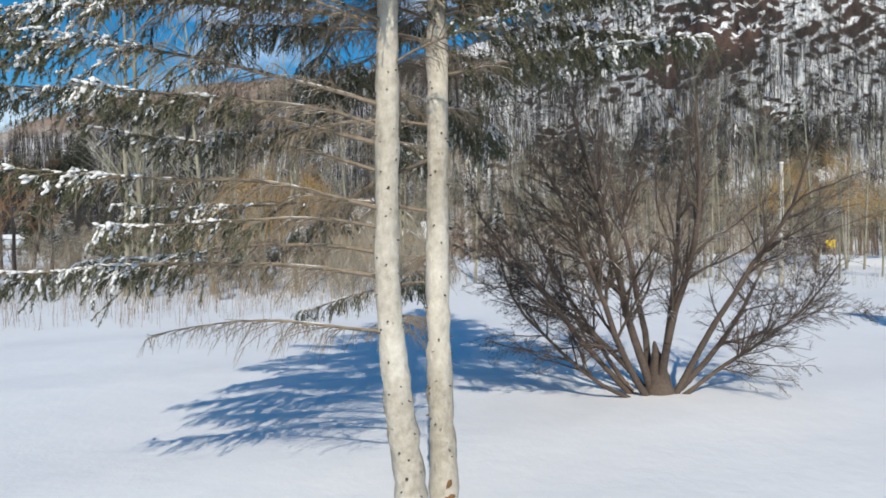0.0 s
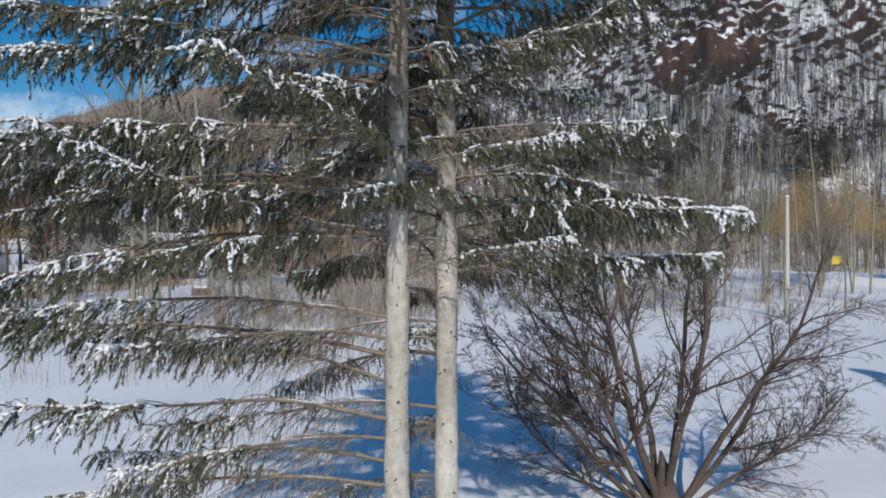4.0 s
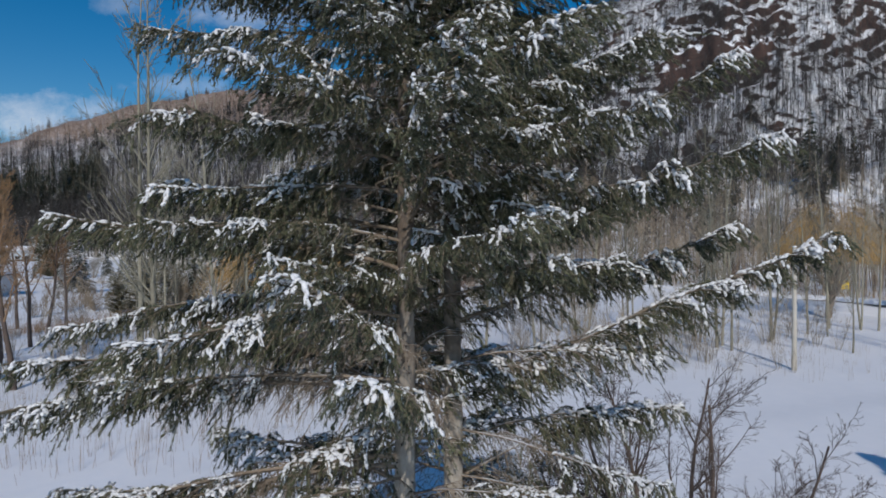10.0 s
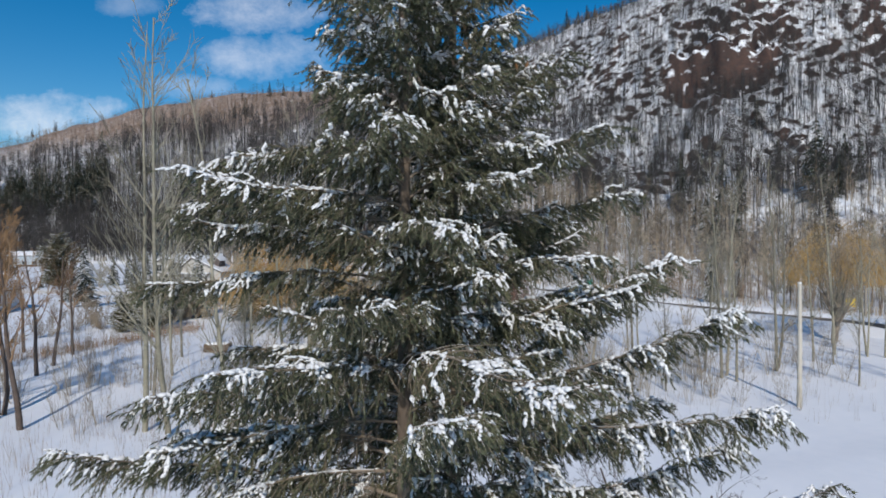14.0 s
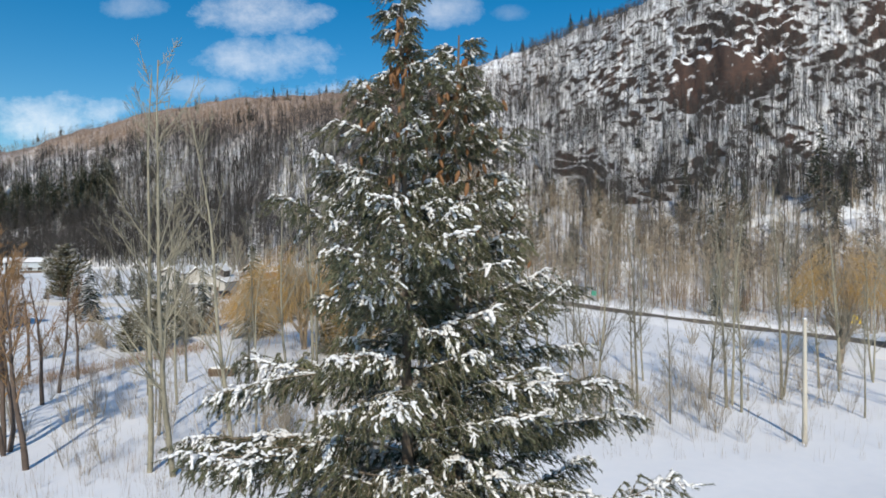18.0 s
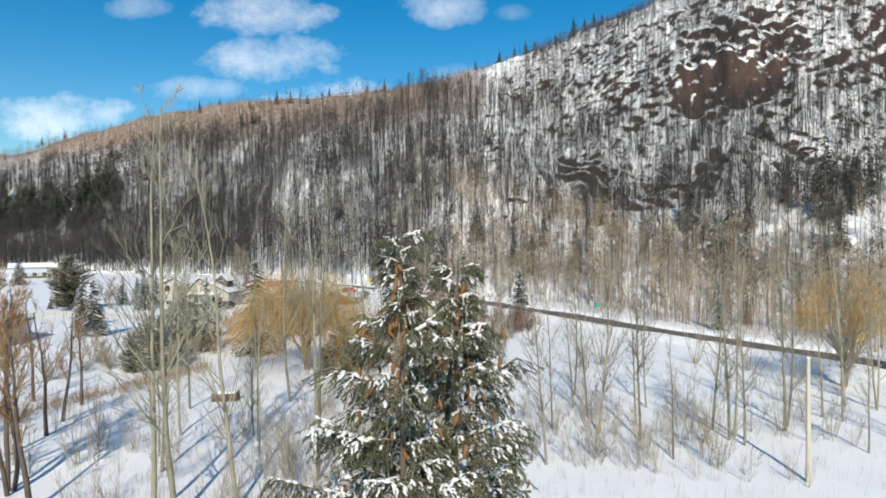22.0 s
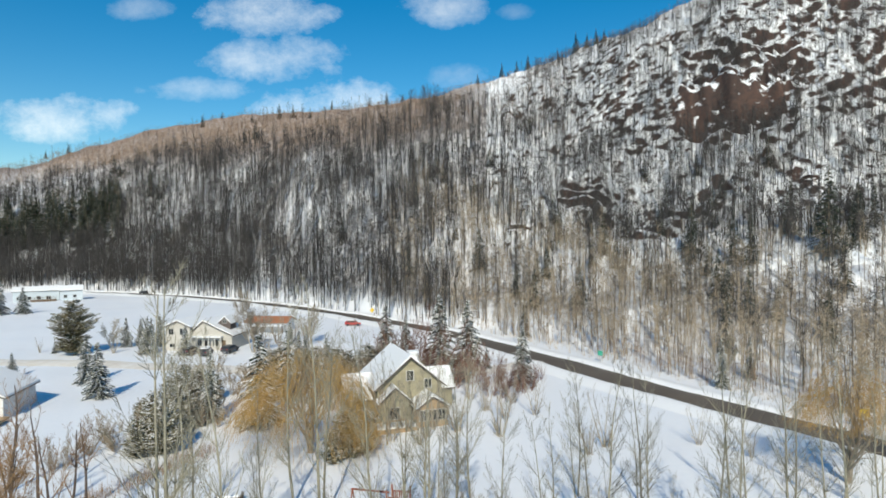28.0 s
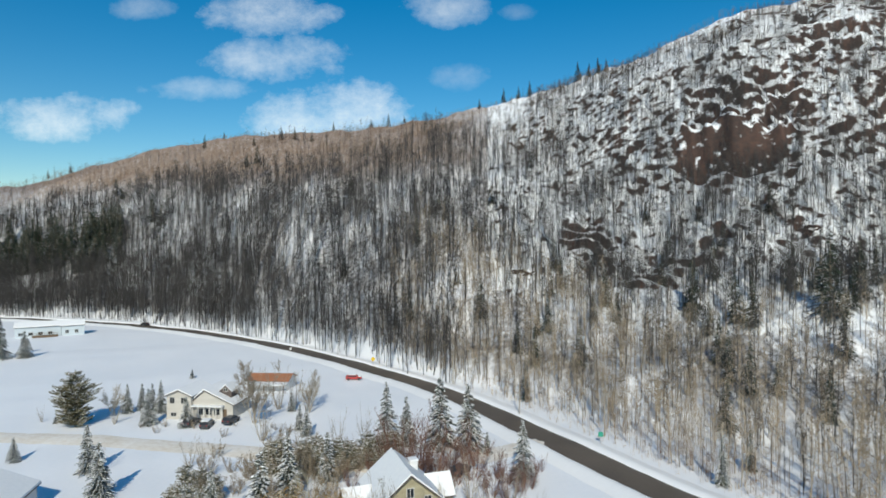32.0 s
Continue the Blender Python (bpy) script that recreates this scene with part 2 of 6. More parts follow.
def tubes(segs, sides=5):
    """Tapered tubes along rows of x0 y0 z0 x1 y1 z1 r0 r1."""
    segs = np.asarray(segs, float).reshape(-1, 8)
    p0, p1 = segs[:, :3], segs[:, 3:6]
    ahead = unit(p1 - p0)
    ref = np.where(np.abs(ahead[:, 2:3]) > 0.9, [[1.0, 0, 0]], [[0, 0, 1.0]])
    a = unit(np.cross(ahead, ref))
    b = np.cross(ahead, a)
    ang = np.arange(sides) * 2 * np.pi / sides
    ring = a[:, None] * np.cos(ang)[None, :, None] + b[:, None] * np.sin(ang)[None, :, None]
    v = np.concatenate([p0[:, None] + ring * segs[:, 6, None, None], p1[:, None] + ring * segs[:, 7, None, None]], 1)
    k = np.arange(sides)
    q = np.stack([k, (k + 1) % sides, (k + 1) % sides + sides, k + sides], 1)
    f = (np.arange(len(segs)) * 2 * sides)[:, None, None] + q[None]
    return v.reshape(-1, 3), f.reshape(-1, 4)


def tube_mesh(name, segs, mat, sides=5):
    return mesh_np(name, *tubes(segs, sides), mat, smooth=True)


def part(name, data, parent, label=""):
    """One mesh object under a thing or part."""
    ob = new(name, data)
    ob.parent = parent
    if label:
        ob["label"] = label
    return ob


def thing(name, label, category, group="", kind="", data=None, at=None):
    ob = tagged(new(name, data), label, category, group, kind)
    if at is not None:
        ob.matrix_basis = at
    return ob


# ---------------------------------------------------------------- lie of the land
VALLEY_U = [-1.6, -0.74, -0.59, -0.40, -0.21, -0.07, 0.066, 0.25, 0.43, 0.60, 0.9, 1.6]
VALLEY_D = [330, 319, 309, 264, 214, 176, 156, 128, 119, 114, 110, 110]
RIDGE_D = [460, 450, 450, 445, 440, 428, 384, 325, 296, 288, 280, 270]
RIDGE_Z = [30, 85, 101, 116, 118, 122, 125, 131, 145, 152, 156, 140]
RIGHT_S, RIGHT_Z = [0, 0.24, 0.41, 0.60, 0.665, 0.73, 0.84, 1.0, 1.25, 2.5, 6], [0, 0.11, 0.20, 0.43, 0.54, 0.665, 0.85, 1.0, 1.02, 0.5, 0.0]
LEFT_S, LEFT_Z = [0, 0.1, 0.5, 0.62, 0.8, 1.0, 1.25, 2.5, 6], [0, 0.08, 0.62, 0.74, 0.88, 1.0, 1.0, 0.6, 0.0]


def wave(x, y, size, seed):
    """Smooth uneven ground, about -1 to 1."""
    k = 2 * np.pi / size
    a = seed * 1.7
    return (np.sin(k * (x * 0.83 + y * 0.55) + a) + np.sin(k * (y * 0.91 - x * 0.37) * 1.31 + a * 2.3) + 0.6 * np.sin(k * (x * 1.9 + y * 0.3) + a * 0.7) + 0.5 * np.sin(k * (y * 2.3 - x * 0.9) + a * 3.1)) / 3.1


def hashed(i, j, seed):
    k = np.sin(i * 127.1 + j * 311.7 + seed * 74.7) * 43758.5453
    return k - np.floor(k)


def lattice(x, y, size, seed):
    """Soft random bumps of one size, -1 to 1."""
    a, b = np.asarray(x) / size, np.asarray(y) / size
    i, j = np.floor(a), np.floor(b)
    f, g = a - i, b - j
    f, g = f * f * (3 - 2 * f), g * g * (3 - 2 * g)
    low = hashed(i, j, seed) * (1 - f) + hashed(i + 1, j, seed) * f
    high = hashed(i, j + 1, seed) * (1 - f) + hashed(i + 1, j + 1, seed) * f
    return 2 * (low * (1 - g) + high * g) - 1


def inside(a, lo, hi, soft):
    return np.clip((a - lo) / soft, 0, 1) * np.clip((hi - a) / soft, 0, 1)


def crags(x, y, z, u, s):
    """Rock steps that break the eastern slope: how far the ground stands above its smooth line."""
    n = 9.0 * lattice(x, y, 36, 1) + 4.2 * lattice(x, y, 14, 2) + 1.6 * lattice(x, y, 6.0, 3) + 0.7 * lattice(x, y, 2.6, 4) + 0.16 * x
    patchy = lattice(x, y, 24, 5) + 0.7 * lattice(x, y, 9, 6)
    u = u + 0.025 * lattice(x, y, 15, 11) + 0.012 * lattice(x, y, 5, 12)
    s = s + 0.02 * lattice(x, y, 14, 13) + 0.008 * lattice(x, y, 5, 14)
    summit = inside(u, 0.27, 1.3, 0.07) * inside(s, 0.60, 0.97, 0.07) * np.clip(0.38 + 0.12 * np.clip((u - 0.4) * 8, 0, 1) + 1.2 * patchy, 0.0, 1)
    ledge = inside(u, 0.13, 0.46, 0.05) * inside(s, 0.31, 0.52, 0.05) * np.clip(0.32 + 1.8 * patchy, 0, 1)
    loose = inside(u, 0.02, 1.3, 0.06) * inside(s, 0.2, 0.95, 0.06) * np.clip(1.6 * patchy - 1.25, 0, 1)
    m = np.maximum(np.maximum(summit, 0.95 * ledge), 0.8 * loose)
    h = 8.5 + 2.5 * lattice(x, y, 60, 15)
    f = (z + n) / h
    f = f - np.floor(f)
    step = h * (np.clip((f - 0.55) / 0.41, 0, 1) - f) * m
    face = inside(u, 0.33, 0.555, 0.03) * inside(s, 0.59, 0.735, 0.025)
    f = np.clip((z + 0.3 * n - 63) / 25, 0, 1)
    rough = 4.5 * lattice(x, y * 0.5, 5.0, 16) + 2.6 * lattice(x, y * 0.5, 2.2, 17)
    return step * (1 - 0.6 * face) + (25 * (np.clip((f - 0.28) / 0.44, 0, 1) - f) + rough) * face


def land(x, y):
    """Height of the ground: a flat valley floor and a long wooded ridge beyond it."""
    x, y = np.asarray(x, float), np.asarray(y, float)
    front = y > 20
    u = np.where(front, x / np.maximum(y, 20), np.sign(x) * 1.6)
    d = np.where(front, y, 0)
    base, far, top = np.interp(u, VALLEY_U, VALLEY_D), np.interp(u, VALLEY_U, RIDGE_D), np.interp(u, VALLEY_U, RIDGE_Z)
    s = np.clip((d - base) / (far - base), 0, 6)
    right = np.clip((u + 0.05) / 0.3, 0, 1)
    rise = (1 - right) * np.interp(s, LEFT_S, LEFT_Z) + right * np.interp(s, RIGHT_S, RIGHT_Z)
    on_hill = np.clip(s * 6, 0, 1)
    z = top * rise + on_hill * (3.0 * wave(x, y, 55, 1) * np.clip(1.6 - s, 0.3, 1) + 1.2 * wave(x, y, 19, 2))
    z = z + crags(x, y, z, u, s)
    r = np.hypot(x, y)
    z = z + (1 - on_hill) * (0.06 * wave(x, y, 7.0, 3) + 0.10 * wave(x, y, 23, 4) + 0.25 * np.clip(r / 60 - 0.4, 0, 1) * wave(x, y, 60, 5))
    return z


def ground_z(x, y):
    return float(land(np.array([x]), np.array([y]))[0])


def build_ground():
    inner = np.radians(np.arange(-48, 48.01, 0.3))
    outer = np.radians(np.arange(52, 308.1, 4.0))
    ang = np.concatenate([inner, outer])
    rad = np.concatenate([[0.0], np.geomspace(0.6, 120, 130), np.arange(122, 520, 2.4), np.geomspace(530, 4500, 24)])
    a, r = np.meshgrid(ang, rad)
    x, y = r * np.sin(a), r * np.cos(a)
    z = land(x, y)
    su = x / np.maximum(y, 20)
    ss = (y - np.interp(su, VALLEY_U, VALLEY_D)) / (np.interp(su, VALLEY_U, RIDGE_D) - np.interp(su, VALLEY_U, VALLEY_D))
    z = z - 9.0 * inside(su, 0.035, 0.86, 0.03) * inside(ss, 0.215, 1.0, 0.03) * (y > 60)
    v = np.stack([x, y, z], -1).reshape(-1, 3)
    n, k = len(ang), len(rad)
    i, j = np.meshgrid(np.arange(k - 1), np.arange(n), indexing="ij")
    j2 = (j + 1) % n
    f = np.stack([i * n + j, i * n + j2, (i + 1) * n + j2, (i + 1) * n + j], -1).reshape(-1, 4)
    me = mesh_np("ground", v, f[:, ::-1], GROUND, smooth=True)
    thing("ground", "white snow cover over valley floor and wooded hillside", "ground", kind="structure", data=me)


def build_crag_slope():
    """The rocky eastern slope, finely stepped, lying on the ground's coarser sheet."""
    u, s = np.meshgrid(np.linspace(0.03, 0.87, 500), np.linspace(0.21, 1.005, 300))
    base, far = np.interp(u, VALLEY_U, VALLEY_D), np.interp(u, VALLEY_U, RIDGE_D)
    y = base + (far - base) * s
    x = u * y
    edge = inside(u, 0.03, 0.87, 0.02) * inside(s, 0.21, 1.005, 0.02)
    z = land(x, y) - 0.4 + 0.5 * np.clip(edge * 2, 0, 1) + edge * (0.35 * lattice(x, y, 3.1, 8) + 0.25 * lattice(x, y, 1.5, 9))
    n, k = u.shape[1], u.shape[0]
    i, j = np.meshgrid(np.arange(k - 1), np.arange(n - 1), indexing="ij")
    f = np.stack([i * n + j, i * n + j + 1, (i + 1) * n + j + 1, (i + 1) * n + j], -1).reshape(-1, 4)
    thing("crag_slope", "steep snowy hillside broken by dark red-brown rock faces and ledges", "hillside", kind="structure", data=mesh_np("crag_slope", np.stack([x, y, z], -1).reshape(-1, 3), f, ROCK, smooth=False))


build_ground()
build_crag_slope()

# ---------------------------------------------------------------- road
ROAD = [(-330, 330), (-250, 312), (-187, 293.5), (-151, 279.5), (-115, 258.5), (-89, 240), (-64, 219.5), (-41.5, 197.5), (-24.5, 179), (-13, 166), (2.5, 143.5),
        (11.5, 127.5), (18.5, 114.5), (25.5, 102), (34, 87.7), (41, 76), (45.5, 68.5), (56, 50), (68, 28), (82, 0), (110, -60)]


def smooth_line(points, step):
    """Points at even steps along a soft curve through the given ones (Catmull-Rom)."""
    p = np.array(points, float)
    p = np.vstack([2 * p[0] - p[1], p, 2 * p[-1] - p[-2]])
    out = []
    for i in range(1, len(p) - 2):
        n = max(2, int(np.linalg.norm(p[i + 1] - p[i]) / step))
        t = np.arange(n)[:, None] / n
        out.append(0.5 * (2 * p[i] + (p[i + 1] - p[i - 1]) * t + (2 * p[i - 1] - 5 * p[i] + 4 * p[i + 1] - p[i + 2]) * t**2 + (3 * p[i] - p[i - 1] - 3 * p[i + 1] + p[i + 2]) * t**3))
    return np.vstack(out + [p[-2:-1]])


def ribbon(name, line, profile, mat, smooth=True):
    """A strip along a line, from rows of (offset to the right of the line, height)."""
    tangent = unit(np.gradient(line, axis=0))
    side = np.stack([tangent[:, 1], -tangent[:, 0]], 1)
    n = len(profile)
    rows = []
    for off, h in profile:
        xy = line + side * off
        jag = 0.12 * wave(xy[:, 0], xy[:, 1], 6, 9) * (abs(h) > 0.2)
        rows.append(np.column_stack([xy, land(xy[:, 0], xy[:, 1]) * 1.0 + h + jag]))
    v = np.stack(rows, 1).reshape(-1, 3)
    i, j = np.meshgrid(np.arange(len(line) - 1), np.arange(n - 1), indexing="ij")
    a = i * n + j
    f = np.stack([a, a + 1, a + n + 1, a + n], -1).reshape(-1, 4)
    return mesh_np(name, v, f[:, ::-1], mat, smooth)


road_line = smooth_line(ROAD, 2.0)
thing("road", "dark wet asphalt road cleared of snow", "road", kind="structure", data=ribbon("road", road_line, [(-3.6, 0.10), (-1.2, 0.14), (0, 0.16), (1.2, 0.14), (3.6, 0.10)], ASPHALT))
for side in (-1, 1):
    prof = [(side * o, h) for o, h in ((3.4, 0.08), (3.7, 0.42), (4.3, 0.62), (5.2, 0.5), (6.6, 0.2), (8.0, -0.1))]
    if side < 0:
        prof = prof[::-1]
    thing("snow_bank", "ploughed snow bank along the road", "snow bank", kind="structure", data=ribbon("snow_bank", road_line, prof, SNOW))

# ---------------------------------------------------------------- bare trees


def grow(rng, segs, p, d, length, r, level, cfg):
    """A stem from p along d with side branches; rows of segments are added to segs."""
    steps = cfg["steps"][level]
    p, d = np.array(p, float), unit(np.array(d, float))
    step = length / steps
    for i in range(steps):
        r1 = r * (1 - (i + 1) / steps * cfg["taper"]) if i < steps - 1 else r * 0.25
        r0 = r * (1 - i / steps * cfg["taper"])
        d = unit(d + rng.normal(0, cfg["bend"], 3) + np.array([0, 0, cfg["lift"][level]]))
        q = p + d * step
        segs.append((*p, *q, max(r0, cfg["thin"]), max(r1, cfg["thin"] * 0.7)))
        if level < cfg["levels"] and (i + 1) / steps > cfg["clear"][level]:
            for _ in range(rng.poisson(cfg["kids"][level])):
                out = rng.normal(0, 1, 3)
                out = unit(out - d * (out @ d))
                way = d * math.cos(cfg["spread"][level]) + out * math.sin(cfg["spread"][level])
                k = rng.uniform(0.55, 1.0) * cfg["ratio"][level] * (1 - 0.62 * (i / steps))
                grow(rng, segs, p + (q - p) * rng.uniform(0.2, 1), way, length * k, max(r0 * cfg["slim"], cfg["thin"]), level + 1, cfg)
        p = q


ASPEN = dict(levels=2, steps=[16, 6, 4], taper=0.86, bend=0.03, lift=[0.04, 0.09, 0.06], clear=[0.2, 0.12, 0], kids=[2.1, 2.0, 0], spread=[0.7, 0.6, 0], ratio=[0.34, 0.45, 0], slim=0.42, thin=0.014)
SAPLING = dict(levels=2, steps=[7, 3, 2], taper=0.85, bend=0.06, lift=[0.04, 0.16, 0.08], clear=[0.12, 0.1, 0], kids=[1.6, 1.0, 0], spread=[0.6, 0.6, 0], ratio=[0.42, 0.5, 0], slim=0.5, thin=0.008)
SPREADING = dict(levels=3, steps=[7, 7, 5, 3], taper=0.8, bend=0.09, lift=[0.02, 0.05, 0.03, 0], clear=[0.2, 0.2, 0.1, 0], kids=[1.5, 1.7, 1.5, 0], spread=[0.75, 0.75, 0.7, 0], ratio=[0.75, 0.6, 0.5, 0], slim=0.55, thin=0.007)


def tree_segs(seed, height, r, cfg, lean=0.0):
    rng = np.random.default_rng(seed)
    segs = []
    grow(rng, segs, (0, 0, -0.3), (rng.normal(0, lean), rng.normal(0, lean), 1), height + 0.3, r, 0, cfg)
    return np.array(segs)


def clump_segs(seed, height, stems, r, cfg, spread=0.35, base=0.25):
    rng = np.random.default_rng(seed)
    segs = []
    for _ in range(stems):
        a = rng.uniform(0, 6.28)
        grow(rng, segs, (base * math.cos(a), base * math.sin(a), -0.2), (spread * math.cos(a), spread * math.sin(a), 1), height * rng.uniform(0.6, 1.05), r * rng.uniform(0.6, 1), 0, cfg)
    return np.array(segs)


def moved(segs, x, y, z, turn, size, fat=1.0):
    """Segments turned about the upright, scaled and shifted; arrays of places give many copies at once."""
    c, s = math.cos(turn), math.sin(turn)
    rot = np.array([[c, s, 0], [-s, c, 0], [0, 0, 1]]) * size
    out = np.empty_like(segs)
    out[:, :3] = segs[:, :3] @ rot + (x, y, z)
    out[:, 3:6] = segs[:, 3:6] @ rot + (x, y, z)
    out[:, 6:] = segs[:, 6:] * size * fat
    return out


def tapered(name, pts, radii, mat, sides=7):
    """One unbroken tapering stem along the points."""
    along = unit(np.gradient(pts, axis=0))
    a = unit(np.cross(along, (0.05, 1.0, 0.0)))
    b = np.cross(along, a)
    ang = np.arange(sides) * 2 * np.pi / sides
    v = pts[:, None] + np.asarray(radii)[:, None, None] * (a[:, None] * np.cos(ang)[None, :, None] + b[:, None] * np.sin(ang)[None, :, None])
    i, j = np.meshgrid(np.arange(len(pts) - 1), np.arange(sides), indexing="ij")
    f = np.stack([i * sides + j, i * sides + (j + 1) % sides, (i + 1) * sides + (j + 1) % sides, (i + 1) * sides + j], -1).reshape(-1, 4)
    return mesh_np(name, v.reshape(-1, 3), f, mat, True)


def bare_tree_kind(name, segs, mat, label, category, group, split=0.03, twig_mat=None):
    """Trunk and limbs as one part, fine twigs as another."""
    segs = np.asarray(segs)
    starts = np.flatnonzero(segs[:, 2] < -0.1)
    stems, used = [], np.zeros(len(segs), bool)
    for st in starts:
        chain, i = [st], st
        while True:
            nxt = np.flatnonzero(np.abs(segs[i + 1:, :3] - segs[i, 3:6]).max(1) < 1e-9)
            if not len(nxt):
                break
            i = i + 1 + nxt[0]
            chain.append(i)
        used[chain] = True
        stems.append(tapered("trunk", np.vstack([segs[chain, :3], segs[chain[-1:], 3:6]]), np.append(segs[chain, 6], segs[chain[-1], 7]), mat))
    twigs = tube_mesh("twig_crown", segs[~used], twig_mat or mat, 3)
    return stems, twigs, label, category, group, name


def plant(kind, x, y, turn, size, label=""):
    trunk, twigs, text, category, group, name = kind
    ob = thing(name, label or text, category, group, at=pose(x, y, ground_z(x, y), 0, 0, turn) @ Matrix.Scale(size, 4))
    for stem in trunk:
        part("trunk" if len(trunk) == 1 else "stem", stem, ob)
    tagged(part("twig_crown", twigs, ob), kind="stuff")
    return ob


# ---------------------------------------------------------------- conifers at middle distance


def conifer_arrays(seed, height, radius, tiers=26, droop=0.35, density=1.0, open_=0.0, white=0.52, bushy=False):
    """Needle sprays (triangles), snow pads and trunk segments of a spruce."""
    rng = np.random.default_rng(seed)
    nv, sv = [], []
    limbs = []
    for i in range(tiers):
        t = (i + 0.3) / tiers
        z = height * (0.06 + 0.94 * t)
        reach = radius * (1 - t) ** 0.85 + 0.12
        if bushy:
            reach = radius * (0.35 + 0.65 * math.sin(math.pi * (0.18 + 0.80 * t))) * (1 + 0.2 * math.sin(9 * t + seed))
        count = max(4, int((5 + 9 * (1 - t)) * density))
        for k in range(count):
            a = rng.uniform(0, 6.28)
            lr = reach * rng.uniform(0.65, 1.12)
            if rng.random() < open_:
                continue
            out = np.array([math.cos(a), math.sin(a), 0])
            side = np.array([-math.sin(a), math.cos(a), 0])
            z0 = z + rng.normal(0, height / tiers * 0.4)
            tip_z = -droop * lr * rng.uniform(0.6, 1.3)
            limbs.append((0, 0, z0, *(out * lr * 0.8 + np.array([0, 0, z0 + tip_z * 0.8])), 0.03, 0.008))
            n = max(4, int(lr * 5.5))
            for j in range(n):
                f = (j + rng.random()) / n
                f = 0.18 + 0.82 * f
                c = out * lr * f + np.array([0, 0, z0 + tip_z * f * f])
                w = (0.16 + 0.34 * (1 - f)) * (0.5 + 0.5 * radius / 2.5)
                for sgn in (-1, 1):
                    tip = c + side * sgn * w * rng.uniform(0.6, 1.3) + out * w * rng.uniform(0.2, 0.9) + np.array([0, 0, -w * rng.uniform(0.15, 0.8)])
                    b = 0.07 + 0.08 * rng.random()
                    nv.append((c - out * b, c + out * b + np.array([0, 0, -0.05]), tip))
                    nv.append((c + np.array([0, 0, 0.03]), c + out * b * 1.5 + np.array([0, 0, -0.22 * rng.random() - 0.05]), c - out * b + np.array([0, 0, -0.12])))
                    if rng.random() < white * (0.4 + f):
                        h = np.array([0, 0, 0.035])
                        sv.append((c - out * b * 1.2 + h, c + out * b * 1.6 + h, (c * 0.35 + tip * 0.65) + h * 1.2))
    trunk = [(0, 0, -0.3, 0, 0, height * 0.5, 0.02 * height * 0.55, 0.013 * height * 0.5), (0, 0, height * 0.5, 0, 0, height, 0.013 * height * 0.5, 0.01)]
    return np.array(nv), np.array(sv), np.array(trunk), np.array(limbs)


def tri_mesh(name, tris, mat):
    v = tris.reshape(-1, 3)
    return mesh_np(name, v, np.arange(len(v)).reshape(-1, 3), mat)


def conifer_kind(name, seed, height, radius, label, category, group, mat=None, **kw):
    nv, sv, stem, limbs = conifer_arrays(seed, height, radius, **kw)
    pts = np.vstack([stem[:, :3], stem[-1:, 3:6]])
    return (tapered("trunk", pts, np.append(stem[:, 6], 0.01), BARK_GREY, 6), tube_mesh("branchwork", limbs, BARK_GREY, 3), tri_mesh("crown", nv, mat or NEEDLE_FAR), tri_mesh("snow", sv, SNOW_CLUMP), label, category, group, name)


def plant_conifer(kind, x, y, turn, size, label="", thin=1.0):
    trunk, branches, crown, snow, text, category, group, name = kind
    ob = thing(name, label or text, category, group, at=pose(x, y, ground_z(x, y), 0, 0, turn) @ Matrix.Diagonal((size * thin, size * thin, size, 1)))
    part("trunk", trunk, ob)
    tagged(part("branchwork", branches, ob), kind="stuff")
    tagged(part("crown", crown, ob), kind="stuff")
    tagged(part("snow", snow, ob, "snow lying on the branches"), kind="stuff")
    return ob


# ---------------------------------------------------------------- woods on the hill
rng = np.random.default_rng(11)


def wood_kind(seed, height, r, twigs, low=0.3, wide=0.24, up=0.75):
    """A slender forest tree: one bent tapering trunk and many fine twigs as slivers; vertices and triangles."""
    rk = np.random.default_rng(seed)
    n = 5
    z = np.linspace(-0.3, height, n)
    c = np.column_stack([np.cumsum(rk.normal(0, 0.014 * height, n)), np.cumsum(rk.normal(0, 0.014 * height, n)), z])
    c[:, :2] -= c[0, :2]
    rad = r * np.linspace(1, 0.22, n)
    ang = np.arange(3) * 2 * np.pi / 3
    v = (c[:, None] + rad[:, None, None] * np.stack([np.cos(ang), np.sin(ang), 0 * ang], 1)[None]).reshape(-1, 3)
    f = []
    for i in range(n - 1):
        for j in range(3):
            a, b = i * 3 + j, i * 3 + (j + 1) % 3
            f += [(a, b, b + 3), (a, b + 3, a + 3)]
    k = low + (1 - low) * rk.random(twigs) ** 0.9
    base = np.stack([np.interp(k * height, z, c[:, m]) for m in range(3)], 1)
    a = rk.uniform(0, 6.28, twigs)
    way = unit(np.column_stack([np.cos(a), np.sin(a), rk.normal(up, 0.3, twigs)]))
    ln = height * wide * (1.15 - 0.7 * np.abs(k - 0.62) / 0.6) * rk.uniform(0.5, 1.2, twigs)
    half = twigs // 2
    pick = rk.integers(0, half, twigs - half)
    base[half:] = base[pick] + way[pick] * (ln[pick] * rk.uniform(0.35, 0.8, len(pick)))[:, None]
    ln[half:] *= 0.6
    tip = base + way * ln[:, None]
    w = unit(np.cross(way, rk.normal(0, 1, (twigs, 3)))) * np.where(np.arange(twigs) < half, 0.040, 0.028)[:, None] * height / 12
    tv = np.stack([base - w, base + w, tip], 1).reshape(-1, 3)
    tf = len(v) + np.arange(len(tv)).reshape(-1, 3)
    return np.vstack([v, tv]), np.vstack([np.array(f), tf])


